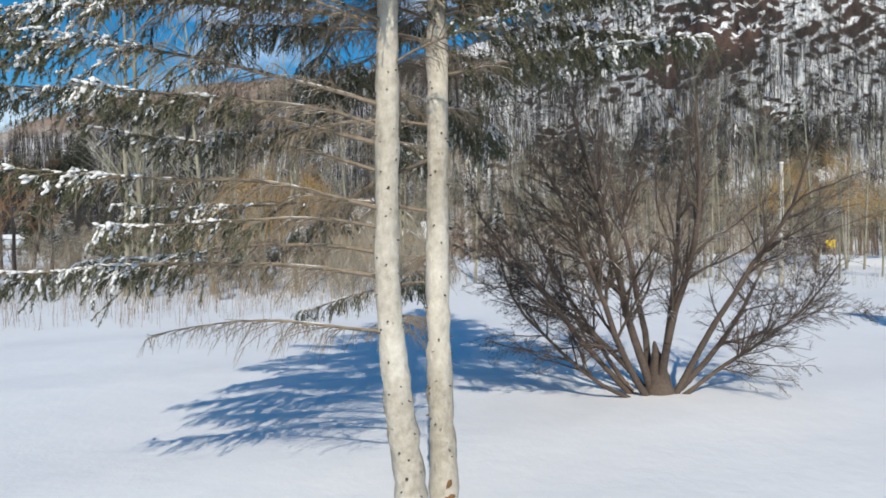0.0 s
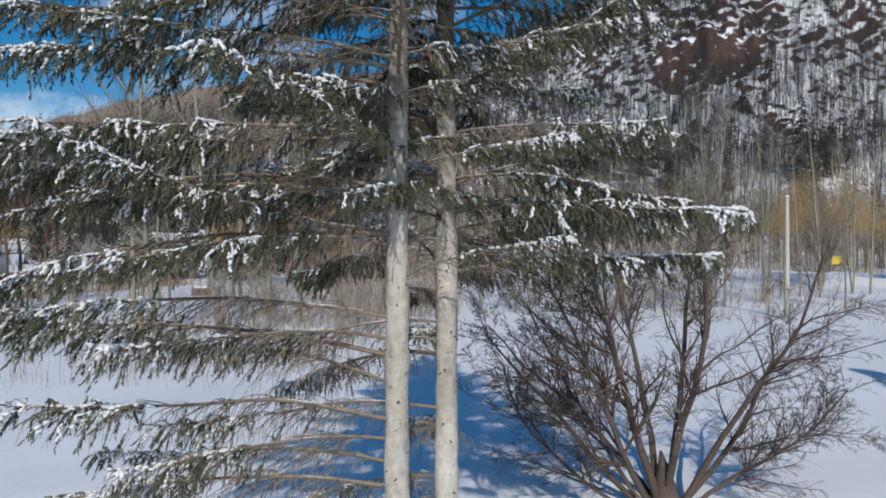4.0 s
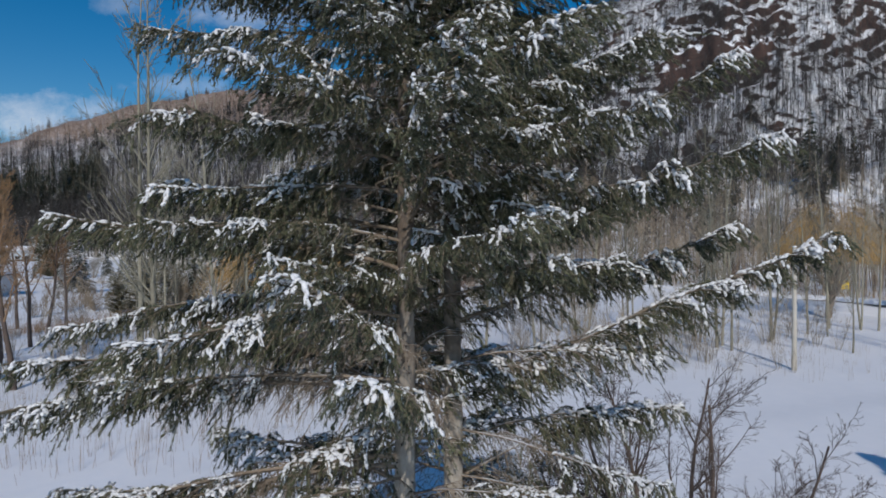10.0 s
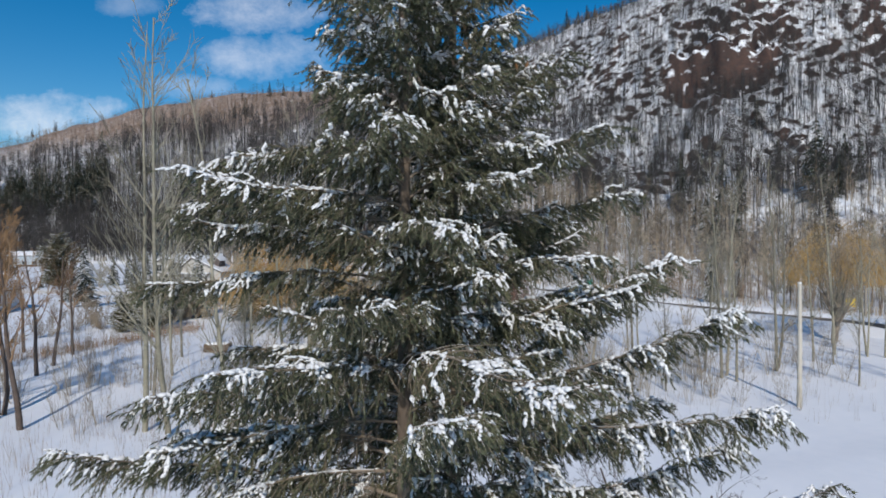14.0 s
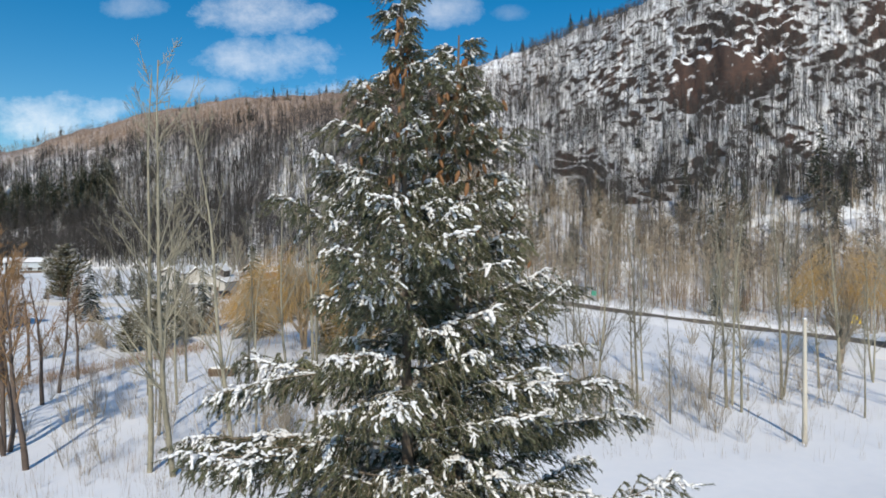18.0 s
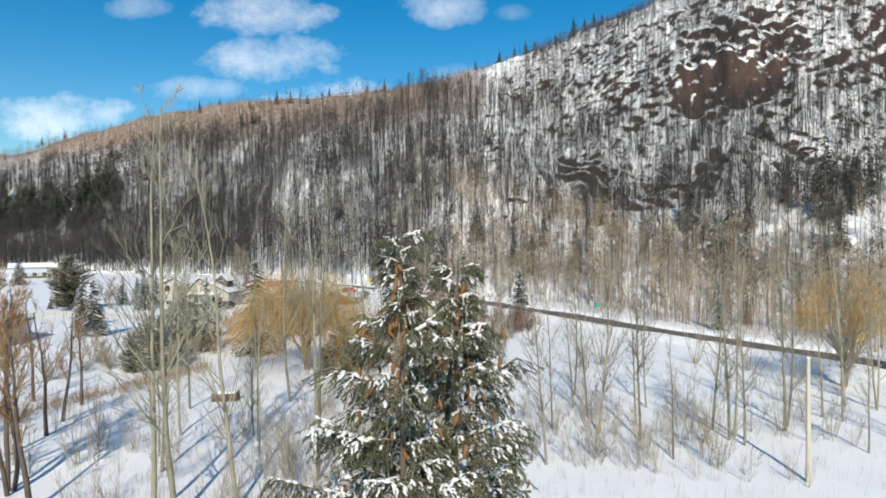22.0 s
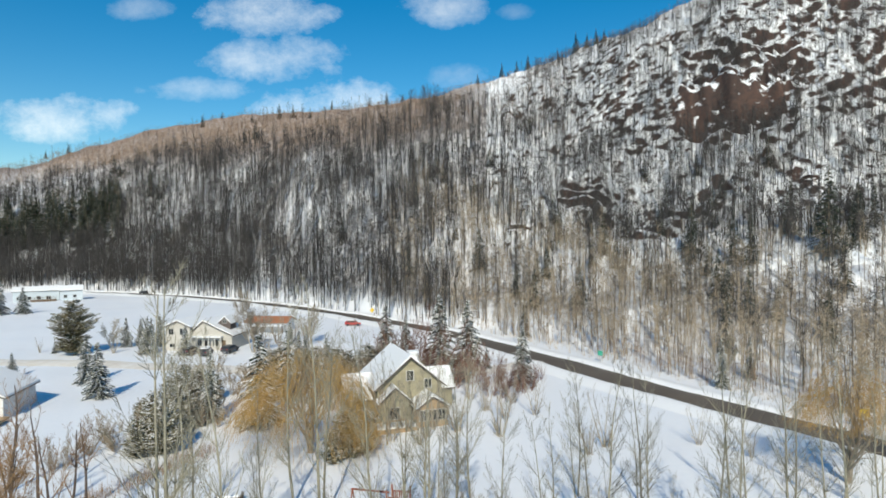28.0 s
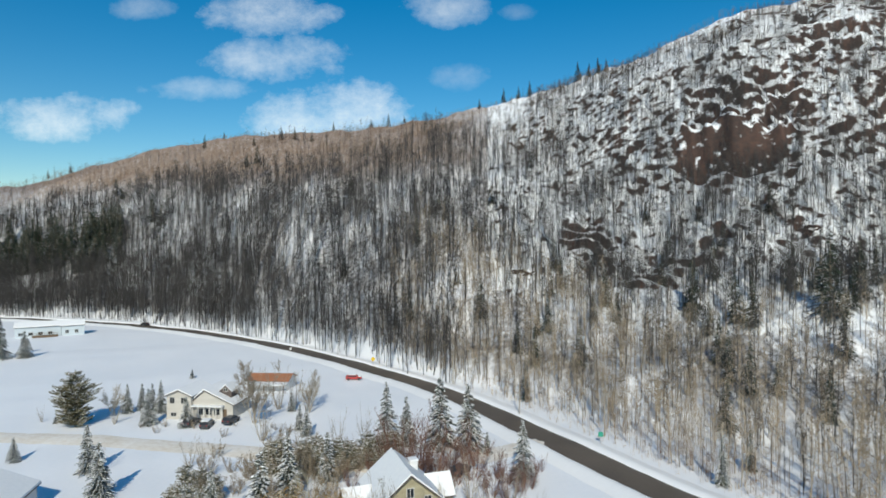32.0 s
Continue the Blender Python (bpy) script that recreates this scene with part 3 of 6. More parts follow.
wood_kinds = [wood_kind(100 + i, 14.0, 0.12, 60, 0.36, 0.20, 0.8) for i in range(12)]
low_kinds = [wood_kind(300 + i, 11, 0.10, 80, 0.2, 0.20, 0.9) for i in range(8)] + [wood_kind(320 + i, 9, 0.07, 90, 0.08, 0.30, 0.9) for i in range(4)]
brush_kinds = [wood_kind(130 + i, 9.0, 0.07, 40, 0.12, 0.34, 0.9) for i in range(8)]


def woods(name, count, lo, hi, umin, umax, mat, label, size=(0.5, 1.25), keep=None, kinds=wood_kinds):
    """Many forest trees strewn evenly over a stretch of the hillside, where keep() lets them stand."""
    tries = count * 9
    u, s = rng.uniform(umin, umax, tries), rng.uniform(lo, hi, tries)
    base, far = np.interp(u, VALLEY_U, VALLEY_D), np.interp(u, VALLEY_U, RIDGE_D)
    d = base + (far - base) * s
    chance = d * (far - base) / 66000
    if keep is not None:
        chance = chance * keep(u * d, d, u, s)
    take = np.flatnonzero(rng.random(tries) < chance)[:count]
    u, s, y = u[take], s[take], d[take]
    x = u * y
    z = land(x, y) - 0.2
    k = rng.uniform(*size, len(take)) * np.interp(s, [0.3, 0.75, 0.93, 0.96], [1, 0.75, 0.6, 0.42]) * np.interp(u, [0.0, 0.3], [1.0, 0.9])
    a = rng.uniform(0, 6.28, len(take))
    kind = rng.integers(0, len(kinds), len(take))
    vs, fs, total = [], [], 0
    for n in range(len(kinds)):
        v, f = kinds[n]
        w = np.flatnonzero(kind == n)
        c, sn = (np.cos(a[w]) * k[w])[:, None], (np.sin(a[w]) * k[w])[:, None]
        out = np.stack([v[None, :, 0] * c - v[None, :, 1] * sn + x[w, None], v[None, :, 0] * sn + v[None, :, 1] * c + y[w, None], v[None, :, 2] * k[w, None] + z[w, None]], -1)
        vs.append(out.reshape(-1, 3))
        fs.append((f[None] + (total + np.arange(len(w)) * len(v))[:, None, None]).reshape(-1, 3))
        total += len(w) * len(v)
    thing(name, label, "woods", kind="stuff", data=mesh_np(name, np.vstack(vs), np.vstack(fs), mat))


def hill_gap(x, y, u, s):
    """Bare trees thin out on rock, on the open rims of the western shoulder and where the conifers stand."""
    e = 1.0
    steep = (land(x, y + e) - land(x, y - e)) / (2 * e)
    p = np.where((u > 0.05) & (s > 0.2) & (steep > 2.0), 0.15, 1.0)
    p = p * np.where((u > -0.02) & (s < 0.26), 0.3, 1.0)
    p = p * np.where((u < -0.585) & (s > 0.19) & (s < 0.40), 0.1, 1.0)
    rim = ((u < -0.58) & (s > 0.56) & (s < 0.68)) | ((u > -0.37) & (u < -0.18) & (s > 0.54) & (s < 0.60))
    p = p * np.where(rim, 0.15, 1.0)
    return p * np.where((u < 0.1) & (s > np.interp(u, [-0.6, -0.2, 0.1], [0.56, 0.60, 0.78])), 0.08, 1.0)


# the slope's shade and the ridge's sunlight are carried by the bark colours
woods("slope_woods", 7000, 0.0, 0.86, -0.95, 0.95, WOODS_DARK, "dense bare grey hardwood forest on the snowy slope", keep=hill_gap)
woods("ridge_woods", 6800, 0.60, 1.01, -0.95, 0.16, WOODS_BROWN, "brown leafless woods along the ridge, sunlight put into the bark colour", size=(0.5, 0.85), kinds=brush_kinds)
woods("west_woods", 3200, -0.03, 0.55, -0.95, 0.1, WOODS_DARK, "close-grown bare trees of the western slope, bark darkened for its shade", size=(0.8, 1.25), keep=lambda x, y, u, s: np.interp(u, [-0.5, 0.1], [1, 0.2]) * hill_gap(x, y, u, s))
woods("shade_woods", 1300, -0.03, 0.22, -0.95, -0.35, WOODS_DARK, "crowded leafless trees below the conifers, bark darkened for shade", size=(0.8, 1.2))
woods("foot_woods", 900, -0.03, 0.30, -0.06, 0.95, WOODS_TAN, "grey-tan leafless trees at the foot of the hill", size=(0.5, 1.1), kinds=low_kinds)
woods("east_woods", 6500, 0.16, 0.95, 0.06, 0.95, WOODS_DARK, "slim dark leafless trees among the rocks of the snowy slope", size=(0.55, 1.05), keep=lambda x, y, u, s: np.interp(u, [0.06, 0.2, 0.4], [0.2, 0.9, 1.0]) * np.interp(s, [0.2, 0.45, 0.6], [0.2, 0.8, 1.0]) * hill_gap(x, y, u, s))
# scrub added only as a dark veil, in place of shade on the snow
scrub_kinds = [wood_kind(150 + i, 4.0, 0.035, 34, 0.05, 0.42, 0.7) for i in range(6)]
woods("slope_scrub", 3600, 0.18, 0.93, 0.05, 0.95, WOODS_DARK, "low grey leafless scrub added as a veil to darken the slope's snow", size=(0.6, 1.3), keep=hill_gap, kinds=scrub_kinds)
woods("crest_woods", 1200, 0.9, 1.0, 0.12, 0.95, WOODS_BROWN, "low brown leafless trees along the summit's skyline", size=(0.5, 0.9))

# ---------------------------------------------------------------- lowland woods between road and hill
road_tangent = unit(np.gradient(road_line, axis=0))


def low_woods(name, count, mat, label, seed, band=(11, 62), xr=(-30, 150), size=(0.5, 1.15), kinds=low_kinds):
    r2 = np.random.default_rng(seed)
    vs, fs, total = [], [], 0
    while len(vs) < count:
        i = r2.integers(len(road_line))
        off = band[0] + (band[1] - band[0]) * r2.random() ** 1.1
        x, y = road_line[i] + np.array([-road_tangent[i, 1], road_tangent[i, 0]]) * off
        if not (xr[0] < x < xr[1]) or y < 40:
            continue
        v, f = kinds[r2.integers(len(kinds))]
        k, a = r2.uniform(*size), r2.uniform(0, 6.28)
        c, sn = math.cos(a) * k, math.sin(a) * k
        vs.append(v @ np.array([[c, sn, 0], [-sn, c, 0], [0, 0, k]]) + (x, y, ground_z(x, y) - 0.1))
        fs.append(f + total)
        total += len(v)
    thing(name, label, "woods", kind="stuff", data=mesh_np(name, np.vstack(vs), np.vstack(fs), mat))


low_woods("roadside_woods", 1350, WOODS_TAN, "dense tan and grey leafless thicket beyond the road", 5)
low_woods("roadside_grove", 260, WOODS_DARK, "dark brown-grey leafless trees close behind the road", 7, (20, 60), (-8, 150), (0.55, 1.25))
low_woods("eastern_grove", 80, WOODS_DARK, "dark leafless woods crowding the east end of the road", 8, (14, 75), (48, 170), (0.7, 1.3))
low_woods("verge_brush", 260, WOODS_BROWN, "warm brown brush on the bank beyond the road", 9, (10, 20), (30, 130), (0.2, 0.45))
low_woods("roadside_scrub", 420, WOODS_BROWN, "low brown leafless scrub along the far verge", 6, (9, 26), (-10, 130), (0.16, 0.4))

# ---------------------------------------------------------------- the tall twin-stemmed spruce
ICO_V = np.array([(0, 0, 1), (0.894, 0, 0.447), (0.276, 0.851, 0.447), (-0.724, 0.526, 0.447), (-0.724, -0.526, 0.447), (0.276, -0.851, 0.447),
                  (0.724, 0.526, -0.447), (-0.276, 0.851, -0.447), (-0.894, 0, -0.447), (-0.276, -0.851, -0.447), (0.724, -0.526, -0.447), (0, 0, -1)])


def ico_faces():
    f = []
    for i in range(5):
        a, b = 1 + i, 1 + (i + 1) % 5
        c, d = 6 + i, 6 + (i + 1) % 5
        f += [(0, a, b), (a, c, b), (b, c, d), (c, 11, d)]
    return np.array(f)


def finer(v, f):
    """Each triangle in four, on the ball."""
    v = [tuple(p) for p in v]
    seen, out = {}, []

    def mid(a, b):
        key = (min(a, b), max(a, b))
        if key not in seen:
            p = (np.array(v[a]) + v[b]) / 2
            v.append(tuple(p / np.linalg.norm(p)))
            seen[key] = len(v) - 1
        return seen[key]
    for a, b, c in f:
        x, y, z = mid(a, b), mid(b, c), mid(c, a)
        out += [(a, x, z), (x, b, y), (z, y, c), (x, y, z)]
    return np.array(v), np.array(out)


BALL_V, BALL_F = ICO_V, ico_faces()


def lumps(rng, centres, along, sizes, flat=0.7, stretch=1.5):
    """Uneven pillows of snow: arrays of centres, long axes and sizes."""
    n = len(centres)
    along = unit(np.asarray(along, float))
    side = unit(np.cross(along, np.array([[0, 0, 1.0]])))
    up = np.cross(side, along)
    rough = 1 + rng.normal(0, 0.22, (n, len(BALL_V), 1))
    b = BALL_V[None] * rough * np.asarray(sizes)[:, None, None]
    v = np.asarray(centres)[:, None] + along[:, None] * b[..., :1] * stretch + side[:, None] * b[..., 1:2] + up[:, None] * b[..., 2:] * flat
    f = (np.arange(n) * len(BALL_V))[:, None, None] + BALL_F[None]
    return v.reshape(-1, 3), f.reshape(-1, 3)


def spruce_limb(seed, length, leaf_from=0.2, needles=1.0, snow=1.0, hang=0.5):
    """One limb along +x with an upturned tip: wood segments, bushy hanging sprays, snow draped over the outer sprays."""
    rng = np.random.default_rng(seed)
    segs, sc, sa, ss, twigs = [], [], [], [], []
    n = max(6, int(length / 0.085))
    p, d = np.zeros(3), np.array([1.0, 0, 0.0])
    axis = []
    for i in range(n):
        f = (i + 0.5) / n
        d = unit(d + rng.normal(0, 0.03, 3) + np.array([0, 0, (0.024 if f > 0.72 else -0.030) * 6.0 / max(6, n) * 2]))
        q = p + d * length / n
        r = 0.005 + 0.0060 * length * (1 - i / n)
        segs.append((*p, *q, r, max(0.004, r - 0.0060 * length / n)))
        axis.append((p, q, d, f))
        p = q

    def drape(a, b, size, side=0.010):
        """A lumpy ridge of snow along a twig."""
        ln = np.linalg.norm(b - a)
        for g in np.arange(0.15, 1.0, max(0.12, size * 1.1 / max(ln, 0.02))):
            sc.append(a + (b - a) * g + np.array([rng.normal(0, side), rng.normal(0, side), size * 0.55]))
            sa.append(b - a)
            ss.append(size * rng.uniform(0.6, 1.25))

    clump = rng.uniform(0, 6.28)
    for p, q, d, f in axis:
        if f < 0.08:
            continue
        laden = snow * (0.25 + 0.75 * f) * (0.70 + 0.45 * math.sin(7.5 * f * max(length, 1.0) + clump))
        for sgn in (-1, 1):
            if rng.random() < 0.12:
                continue
            side = unit(np.cross(d, (0, 0, 1.0))) * sgn
            ln = (min(0.15, 0.28 * length) + 0.24 * length * (1 - f) * min(1, f / 0.25 + 0.25)) * rng.uniform(0.55, 1.15)
            ln = min(ln, 0.62)
            way = unit(side * rng.uniform(0.55, 1.0) + d * rng.uniform(0.5, 1.1) + np.array([0, 0, rng.normal(0.06, 0.14)]))
            c = p + (q - p) * rng.random()
            m = max(2, int(ln / 0.08))
            load = f > leaf_from - 0.05 and rng.random() < laden
            for j in range(m):
                way = unit(way + rng.normal(0, 0.07, 3) + np.array([0, 0, -0.16 * hang]))
                e = c + way * ln / m
                rr = 0.0045 * (1 - j / m) + 0.0022
                segs.append((*c, *e, rr, rr * 0.8))
                leafy = f + 0.12 * rng.normal() > leaf_from and rng.random() < needles
                if leafy:
                    twigs.append((c, e))
                for _ in range(3):
                    if rng.random() < (0.85 if leafy else 0.5):
                        w2 = unit(way * rng.uniform(0.2, 0.7) + unit(np.cross(way, (0, 0, 1.0))) * rng.choice((-1, 1)) * rng.uniform(0.15, 0.8) + np.array([0, 0, -hang * rng.uniform(0.5, 3.0)]))
                        l2 = rng.uniform(0.07, 0.25) * (1.0 if leafy else 0.8)
                        e2 = e + w2 * l2
                        segs.append((*e, *e2, 0.0026, 0.0016))
                        if leafy:
                            twigs.append((e, e2))
                            if rng.random() < (0.55 if load else 0.10 * snow):
                                drape(e, e + (e2 - e) * 0.6, rng.uniform(0.010, 0.017), 0.006)
                if load and leafy and rng.random() < 0.75:
                    drape(c, e, rng.uniform(0.010, 0.021), 0.018)
                c = e
        if f > max(0.3, leaf_from) and rng.random() < laden * 1.1:
            drape(p, q, rng.uniform(0.012, 0.024), 0.024)
        if f > leaf_from + 0.05:
            twigs.append((p, q))
    if twigs:
        t = np.array(twigs)
        a, b = t[:, 0], t[:, 1]
        ln = np.linalg.norm(b - a, axis=1)
        count = np.maximum(4, (ln * 170).astype(int))
        idx = np.repeat(np.arange(len(t)), count)
        k = rng.random(len(idx))
        ahead = unit(b - a)[idx]
        base = a[idx] + (b - a)[idx] * k[:, None]
        out = rng.normal(0, 1, (len(idx), 3))
        out = unit(out - ahead * (out * ahead).sum(1, keepdims=True))
        tip = base + (out * 0.8 + ahead * 0.7 + np.array([0, 0, -0.2])) * rng.uniform(0.022, 0.038, (len(idx), 1))
        w = unit(np.cross(out, ahead)) * 0.0056
        blades = np.stack([base - w, base + w, tip], 1)
    else:
        blades = np.zeros((0, 3, 3))
    wood = tube_mesh("limb", segs, BARK_GREY, 3)
    leaf = tri_mesh("needles", blades, NEEDLE) if len(blades) else None
    pads = mesh_np("snow", *lumps(rng, np.array(sc), np.array(sa), np.array(ss), 0.62, 1.5), SNOW_CLUMP, smooth=True) if len(sc) else None
    return length, wood, leaf, pads


def crooked_trunk(name, points, radii, mat, sides=14, steps=70, seed=0, lump=0.05):
    """A bark-covered trunk through the points, uneven all round."""
    rng = np.random.default_rng(seed)
    pts, rad = np.array(points, float), np.array(radii, float)
    t = np.linspace(0, 1, len(pts))
    s = np.linspace(0, 1, steps)
    c = np.stack([np.interp(s, t, pts[:, i]) for i in range(3)], 1)
    c[2:-2] = (c[:-4] + c[1:-3] + c[2:-2] + c[3:-1] + c[4:]) / 5
    r = np.interp(s, t, rad)
    ang = np.arange(sides) * 2 * np.pi / sides
    ring = np.stack([np.cos(ang), np.sin(ang), 0 * ang], 1)
    bulge = 1 + lump * rng.normal(0, 1, (steps, sides, 1)) + lump * 0.9 * rng.normal(0, 1, (steps, 1, 1))
    v = c[:, None] + ring[None] * r[:, None, None] * bulge
    i, j = np.meshgrid(np.arange(steps - 1), np.arange(sides), indexing="ij")
    f = np.stack([i * sides + j, i * sides + (j + 1) % sides, (i + 1) * sides + (j + 1) % sides, (i + 1) * sides + j], -1).reshape(-1, 4)
    return mesh_np(name, v.reshape(-1, 3), f, mat, smooth=True)


STEMS = [dict(points=[(-0.27, 5.62, -0.4), (-0.30, 5.60, 0.4), (-0.44, 5.57, 1.5), (-0.51, 5.56, 2.4), (-0.49, 5.56, 4.2), (-0.47, 5.58, 6.2), (-0.46, 5.65, 10.0), (-0.50, 5.75, 14.1)],
              radii=[0.185, 0.155, 0.130, 0.116, 0.104, 0.088, 0.05, 0.008]),
         dict(points=[(-0.02, 5.96, -0.4), (0.0, 5.97, 0.4), (-0.04, 6.0, 1.3), (-0.06, 6.0, 2.4), (-0.04, 6.0, 4.2), (-0.04, 6.12, 8.2), (-0.02, 6.25, 12.0), (0.03, 6.3, 13.8)],
              radii=[0.165, 0.140, 0.124, 0.116, 0.102, 0.075, 0.035, 0.008])]
REACH_Z = [1.3, 3.0, 5.0, 6.5, 8.0, 9.5, 10.8, 11.9, 12.3, 12.6, 13.0, 13.25, 13.9]
REACH_R = [3.3, 3.9, 4.0, 3.6, 2.75, 2.05, 1.65, 1.15, 0.6, 0.65, 0.66, 0.2, 0.1]


def stem_at(stem, z):
    p = np.array(stem["points"])
    return np.array([np.interp(z, p[:, 2], p[:, 0]), np.interp(z, p[:, 2], p[:, 1]), z])


def build_spruce():
    rng = np.random.default_rng(4)
    ob = thing("spruce", "tall twin-stemmed spruce with pale bark and snow-laden boughs", "tree", at=pose(-0.25, 5.8, 0))
    back = Matrix.Translation((0.25, -5.8, 0))
    for k, stem in enumerate(STEMS):
        trunk = part("trunk", crooked_trunk("trunk", stem["points"], stem["radii"], BARK_SPRUCE, seed=k), ob)
        trunk.matrix_basis = back
        rows = []
        for _ in range(150):
            z = rng.uniform(0.4, 7)
            c, a = stem_at(stem, z), rng.uniform(0, 6.28)
            r = np.interp(z, np.array(stem["points"])[:, 2], stem["radii"])
            w = np.array([math.cos(a), math.sin(a), -0.15])
            rows.append((*(c + w * r * 0.9), *(c + w * (r + rng.uniform(0.006, 0.022))), rng.uniform(0.007, 0.014), 0.005))
        tagged(part("bark_scar", tube_mesh("bark_scar", rows, BARK_DARK, 5), trunk, "dark knots of shed branches"), kind="stuff")
    kinds = []
    for i, ln in enumerate((0.25, 0.5, 0.8, 1.15, 1.5, 1.9, 2.3, 2.7, 3.1, 3.6, 4.1)):
        for v in range(2 if ln < 1.6 else 3):
            kinds.append(spruce_limb(500 + 10 * i + v, ln, leaf_from=float(np.interp(ln, [0.8, 1.5, 2.3, 4], [0.05, 0.15, 0.30, 0.40])), snow=0.85 if ln < 1.6 else 0.75, hang=0.7))
    bare = [spruce_limb(700 + i, ln, leaf_from=lf, needles=nd, snow=1.1, hang=0.8) for i, (ln, lf, nd) in enumerate(((2.2, 0.5, 0.6), (2.9, 0.55, 0.6), (3.4, 0.55, 0.65), (3.9, 0.55, 0.65), (2.6, 0.95, 0.1), (3.3, 0.95, 0.1)))]
    # boughs of the lower crown: bare inside, bushy only towards their ends
    loose = [spruce_limb(800 + i, ln, leaf_from=lf, needles=0.75, snow=0.9, hang=0.8) for i, (ln, lf) in enumerate(((1.3, 0.3), (1.8, 0.4), (2.3, 0.5), (2.8, 0.5), (3.3, 0.55), (3.8, 0.58), (2.5, 0.42), (3.1, 0.62)))]
    for k, stem in enumerate(STEMS):
        z = 1.75 + 0.2 * k
        turn = rng.uniform(0, 6.28)
        while z < (13.95, 13.65)[k]:
            gap = np.interp(z, [1, 4, 6.5, 8, 10, 12, 14], [0.17, 0.10, 0.075, 0.066, 0.058, 0.052, 0.05])
            z += gap * rng.uniform(0.6, 1.4)
            turn += 2.4 + rng.normal(0, 0.35)
            way = np.array([math.cos(turn), math.sin(turn)])
            outward = np.array([-0.9, -0.45]) * (1 if k == 0 else -1)
            facing = way @ unit(outward)
            reach = np.interp(z, REACH_Z, REACH_R) * rng.uniform(0.55, 1.08)
            if k == 1:
                reach *= np.interp(z, [5, 10, 13], [1.0, 0.9, 0.75])
            if facing < -0.3:
                reach *= 0.62 if z < 11 else 0.4
            reach *= 1 + float(np.interp(z, [4, 10], [0.12, 0.3])) * math.sin(2.7 * z + 2 * turn)
            reach = min(reach, float(np.interp(z, REACH_Z, REACH_R)))
            if way[0] > 0.3 and z < 6.6:
                reach *= 0.72
            if way[1] < 0:
                reach = min(reach, (2.55 if z > 4 else 2.0) / max(0.35, -way[1]))
            if z < 4.3 and way[1] < -0.35:
                continue
            if z < 6.8 and way[1] < -0.45 and rng.random() < 0.6:
                continue
            if z < 3.9 and way[0] > 0.25:
                continue
            if z < 3.5 and rng.random() < 0.55:
                continue
            rise = np.interp(z, [1.3, 2.5, 4, 7, 10, 13], [-0.06, 0.08, 0.2, 0.28, 0.36, 0.6]) + rng.normal(0, 0.11)
            if way[0] > 0.2:
                rise += float(np.interp(z, [5, 7.5, 11, 12.5], [0.05, 0.25, 0.25, 0.0])) * way[0]
            if z < 3.3 and (rng.random() < 0.75 or way[0] < 0):
                pool = bare
            elif z < 5.0 and rng.random() < 0.4:
                pool = bare[:4]
            elif rng.random() < np.interp(z, [4.6, 7.8], [0.9, 0.0]):
                pool = loose
            else:
                pool = kinds
            best = sorted(pool, key=lambda q: abs(q[0] - reach) + rng.random() * 0.25)[0]
            ln, wood, leaf, pads = best
            size = float(np.clip(reach / ln, 0.7, 1.15))
            at = stem_at(stem, z)
            m = back @ Matrix.Translation(at) @ Matrix.Rotation(turn, 4, "Z") @ Matrix.Rotation(-math.atan(rise), 4, "Y") @ Matrix.Rotation(rng.normal(0, 0.2), 4, "X") @ Matrix.Scale(size, 4)
            limb = part("limb", wood, ob)
            limb.matrix_basis = m
            if leaf:
                tagged(part("foliage", leaf, limb), kind="stuff")
            if pads:
                tagged(part("snow", pads, limb, "clumps of fresh snow"), kind="stuff")
    # long sparse limbs low on the western side
    stem = STEMS[0]
    for n, (z, turn, ln) in enumerate(((1.92, 176, 2.5), (2.42, 184, 3.6), (2.62, 168, 3.1), (3.02, 190, 3.3), (3.6, 186, 3.8), (2.85, 198, 2.3), (3.35, 172, 2.7), (3.75, 205, 2.4))):
        length, wood, leaf, pads = bare[(4, 3, 2, 1, 3, 0, 1, 0)[n]]
        limb = part("limb", wood, ob)
        limb.matrix_basis = back @ Matrix.Translation(stem_at(stem, z)) @ Matrix.Rotation(radians(turn), 4, "Z") @ Matrix.Rotation((-0.09, -0.16, -0.20, -0.24, -0.26, -0.2, -0.3, -0.25)[n], 4, "Y") @ Matrix.Scale(ln / length, 4)
        if leaf:
            tagged(part("foliage", leaf, limb), kind="stuff")
        if pads:
            tagged(part("snow", pads, limb, "clumps of fresh snow"), kind="stuff")
    # full boughs that reach out to the west, towards the open side
    for n, (z, turn, ln) in enumerate(((5.0, 203, 3.2), (4.7, 216, 2.9), (5.5, 196, 3.5), (7.0, 190, 3.0), (6.2, 188, 3.6), (6.1, 352, 3.6), (4.6, 225, 2.6))):
        length, wood, leaf, pads = kinds[-1 - n % 6]
        limb = part("limb", wood, ob)
        limb.matrix_basis = back @ Matrix.Translation(stem_at(STEMS[0 if turn < 270 else 1], z)) @ Matrix.Rotation(radians(turn), 4, "Z") @ Matrix.Rotation(-0.2 if turn < 270 else -0.38, 4, "Y") @ Matrix.Scale(ln / length, 4)
        tagged(part("foliage", leaf, limb), kind="stuff")
        tagged(part("snow", pads, limb, "clumps of fresh snow"), kind="stuff")
    # green hanging boughs on the eastern side, low in the crown
    for n, (z, turn, ln) in enumerate(((4.35, 352, 2.4), (4.75, 8, 2.3), (5.25, 338, 2.2), (5.6, 20, 2.5), (4.9, 330, 1.9))):
        length, wood, leaf, pads = kinds[13 + n % 3]
        limb = part("limb", wood, ob)
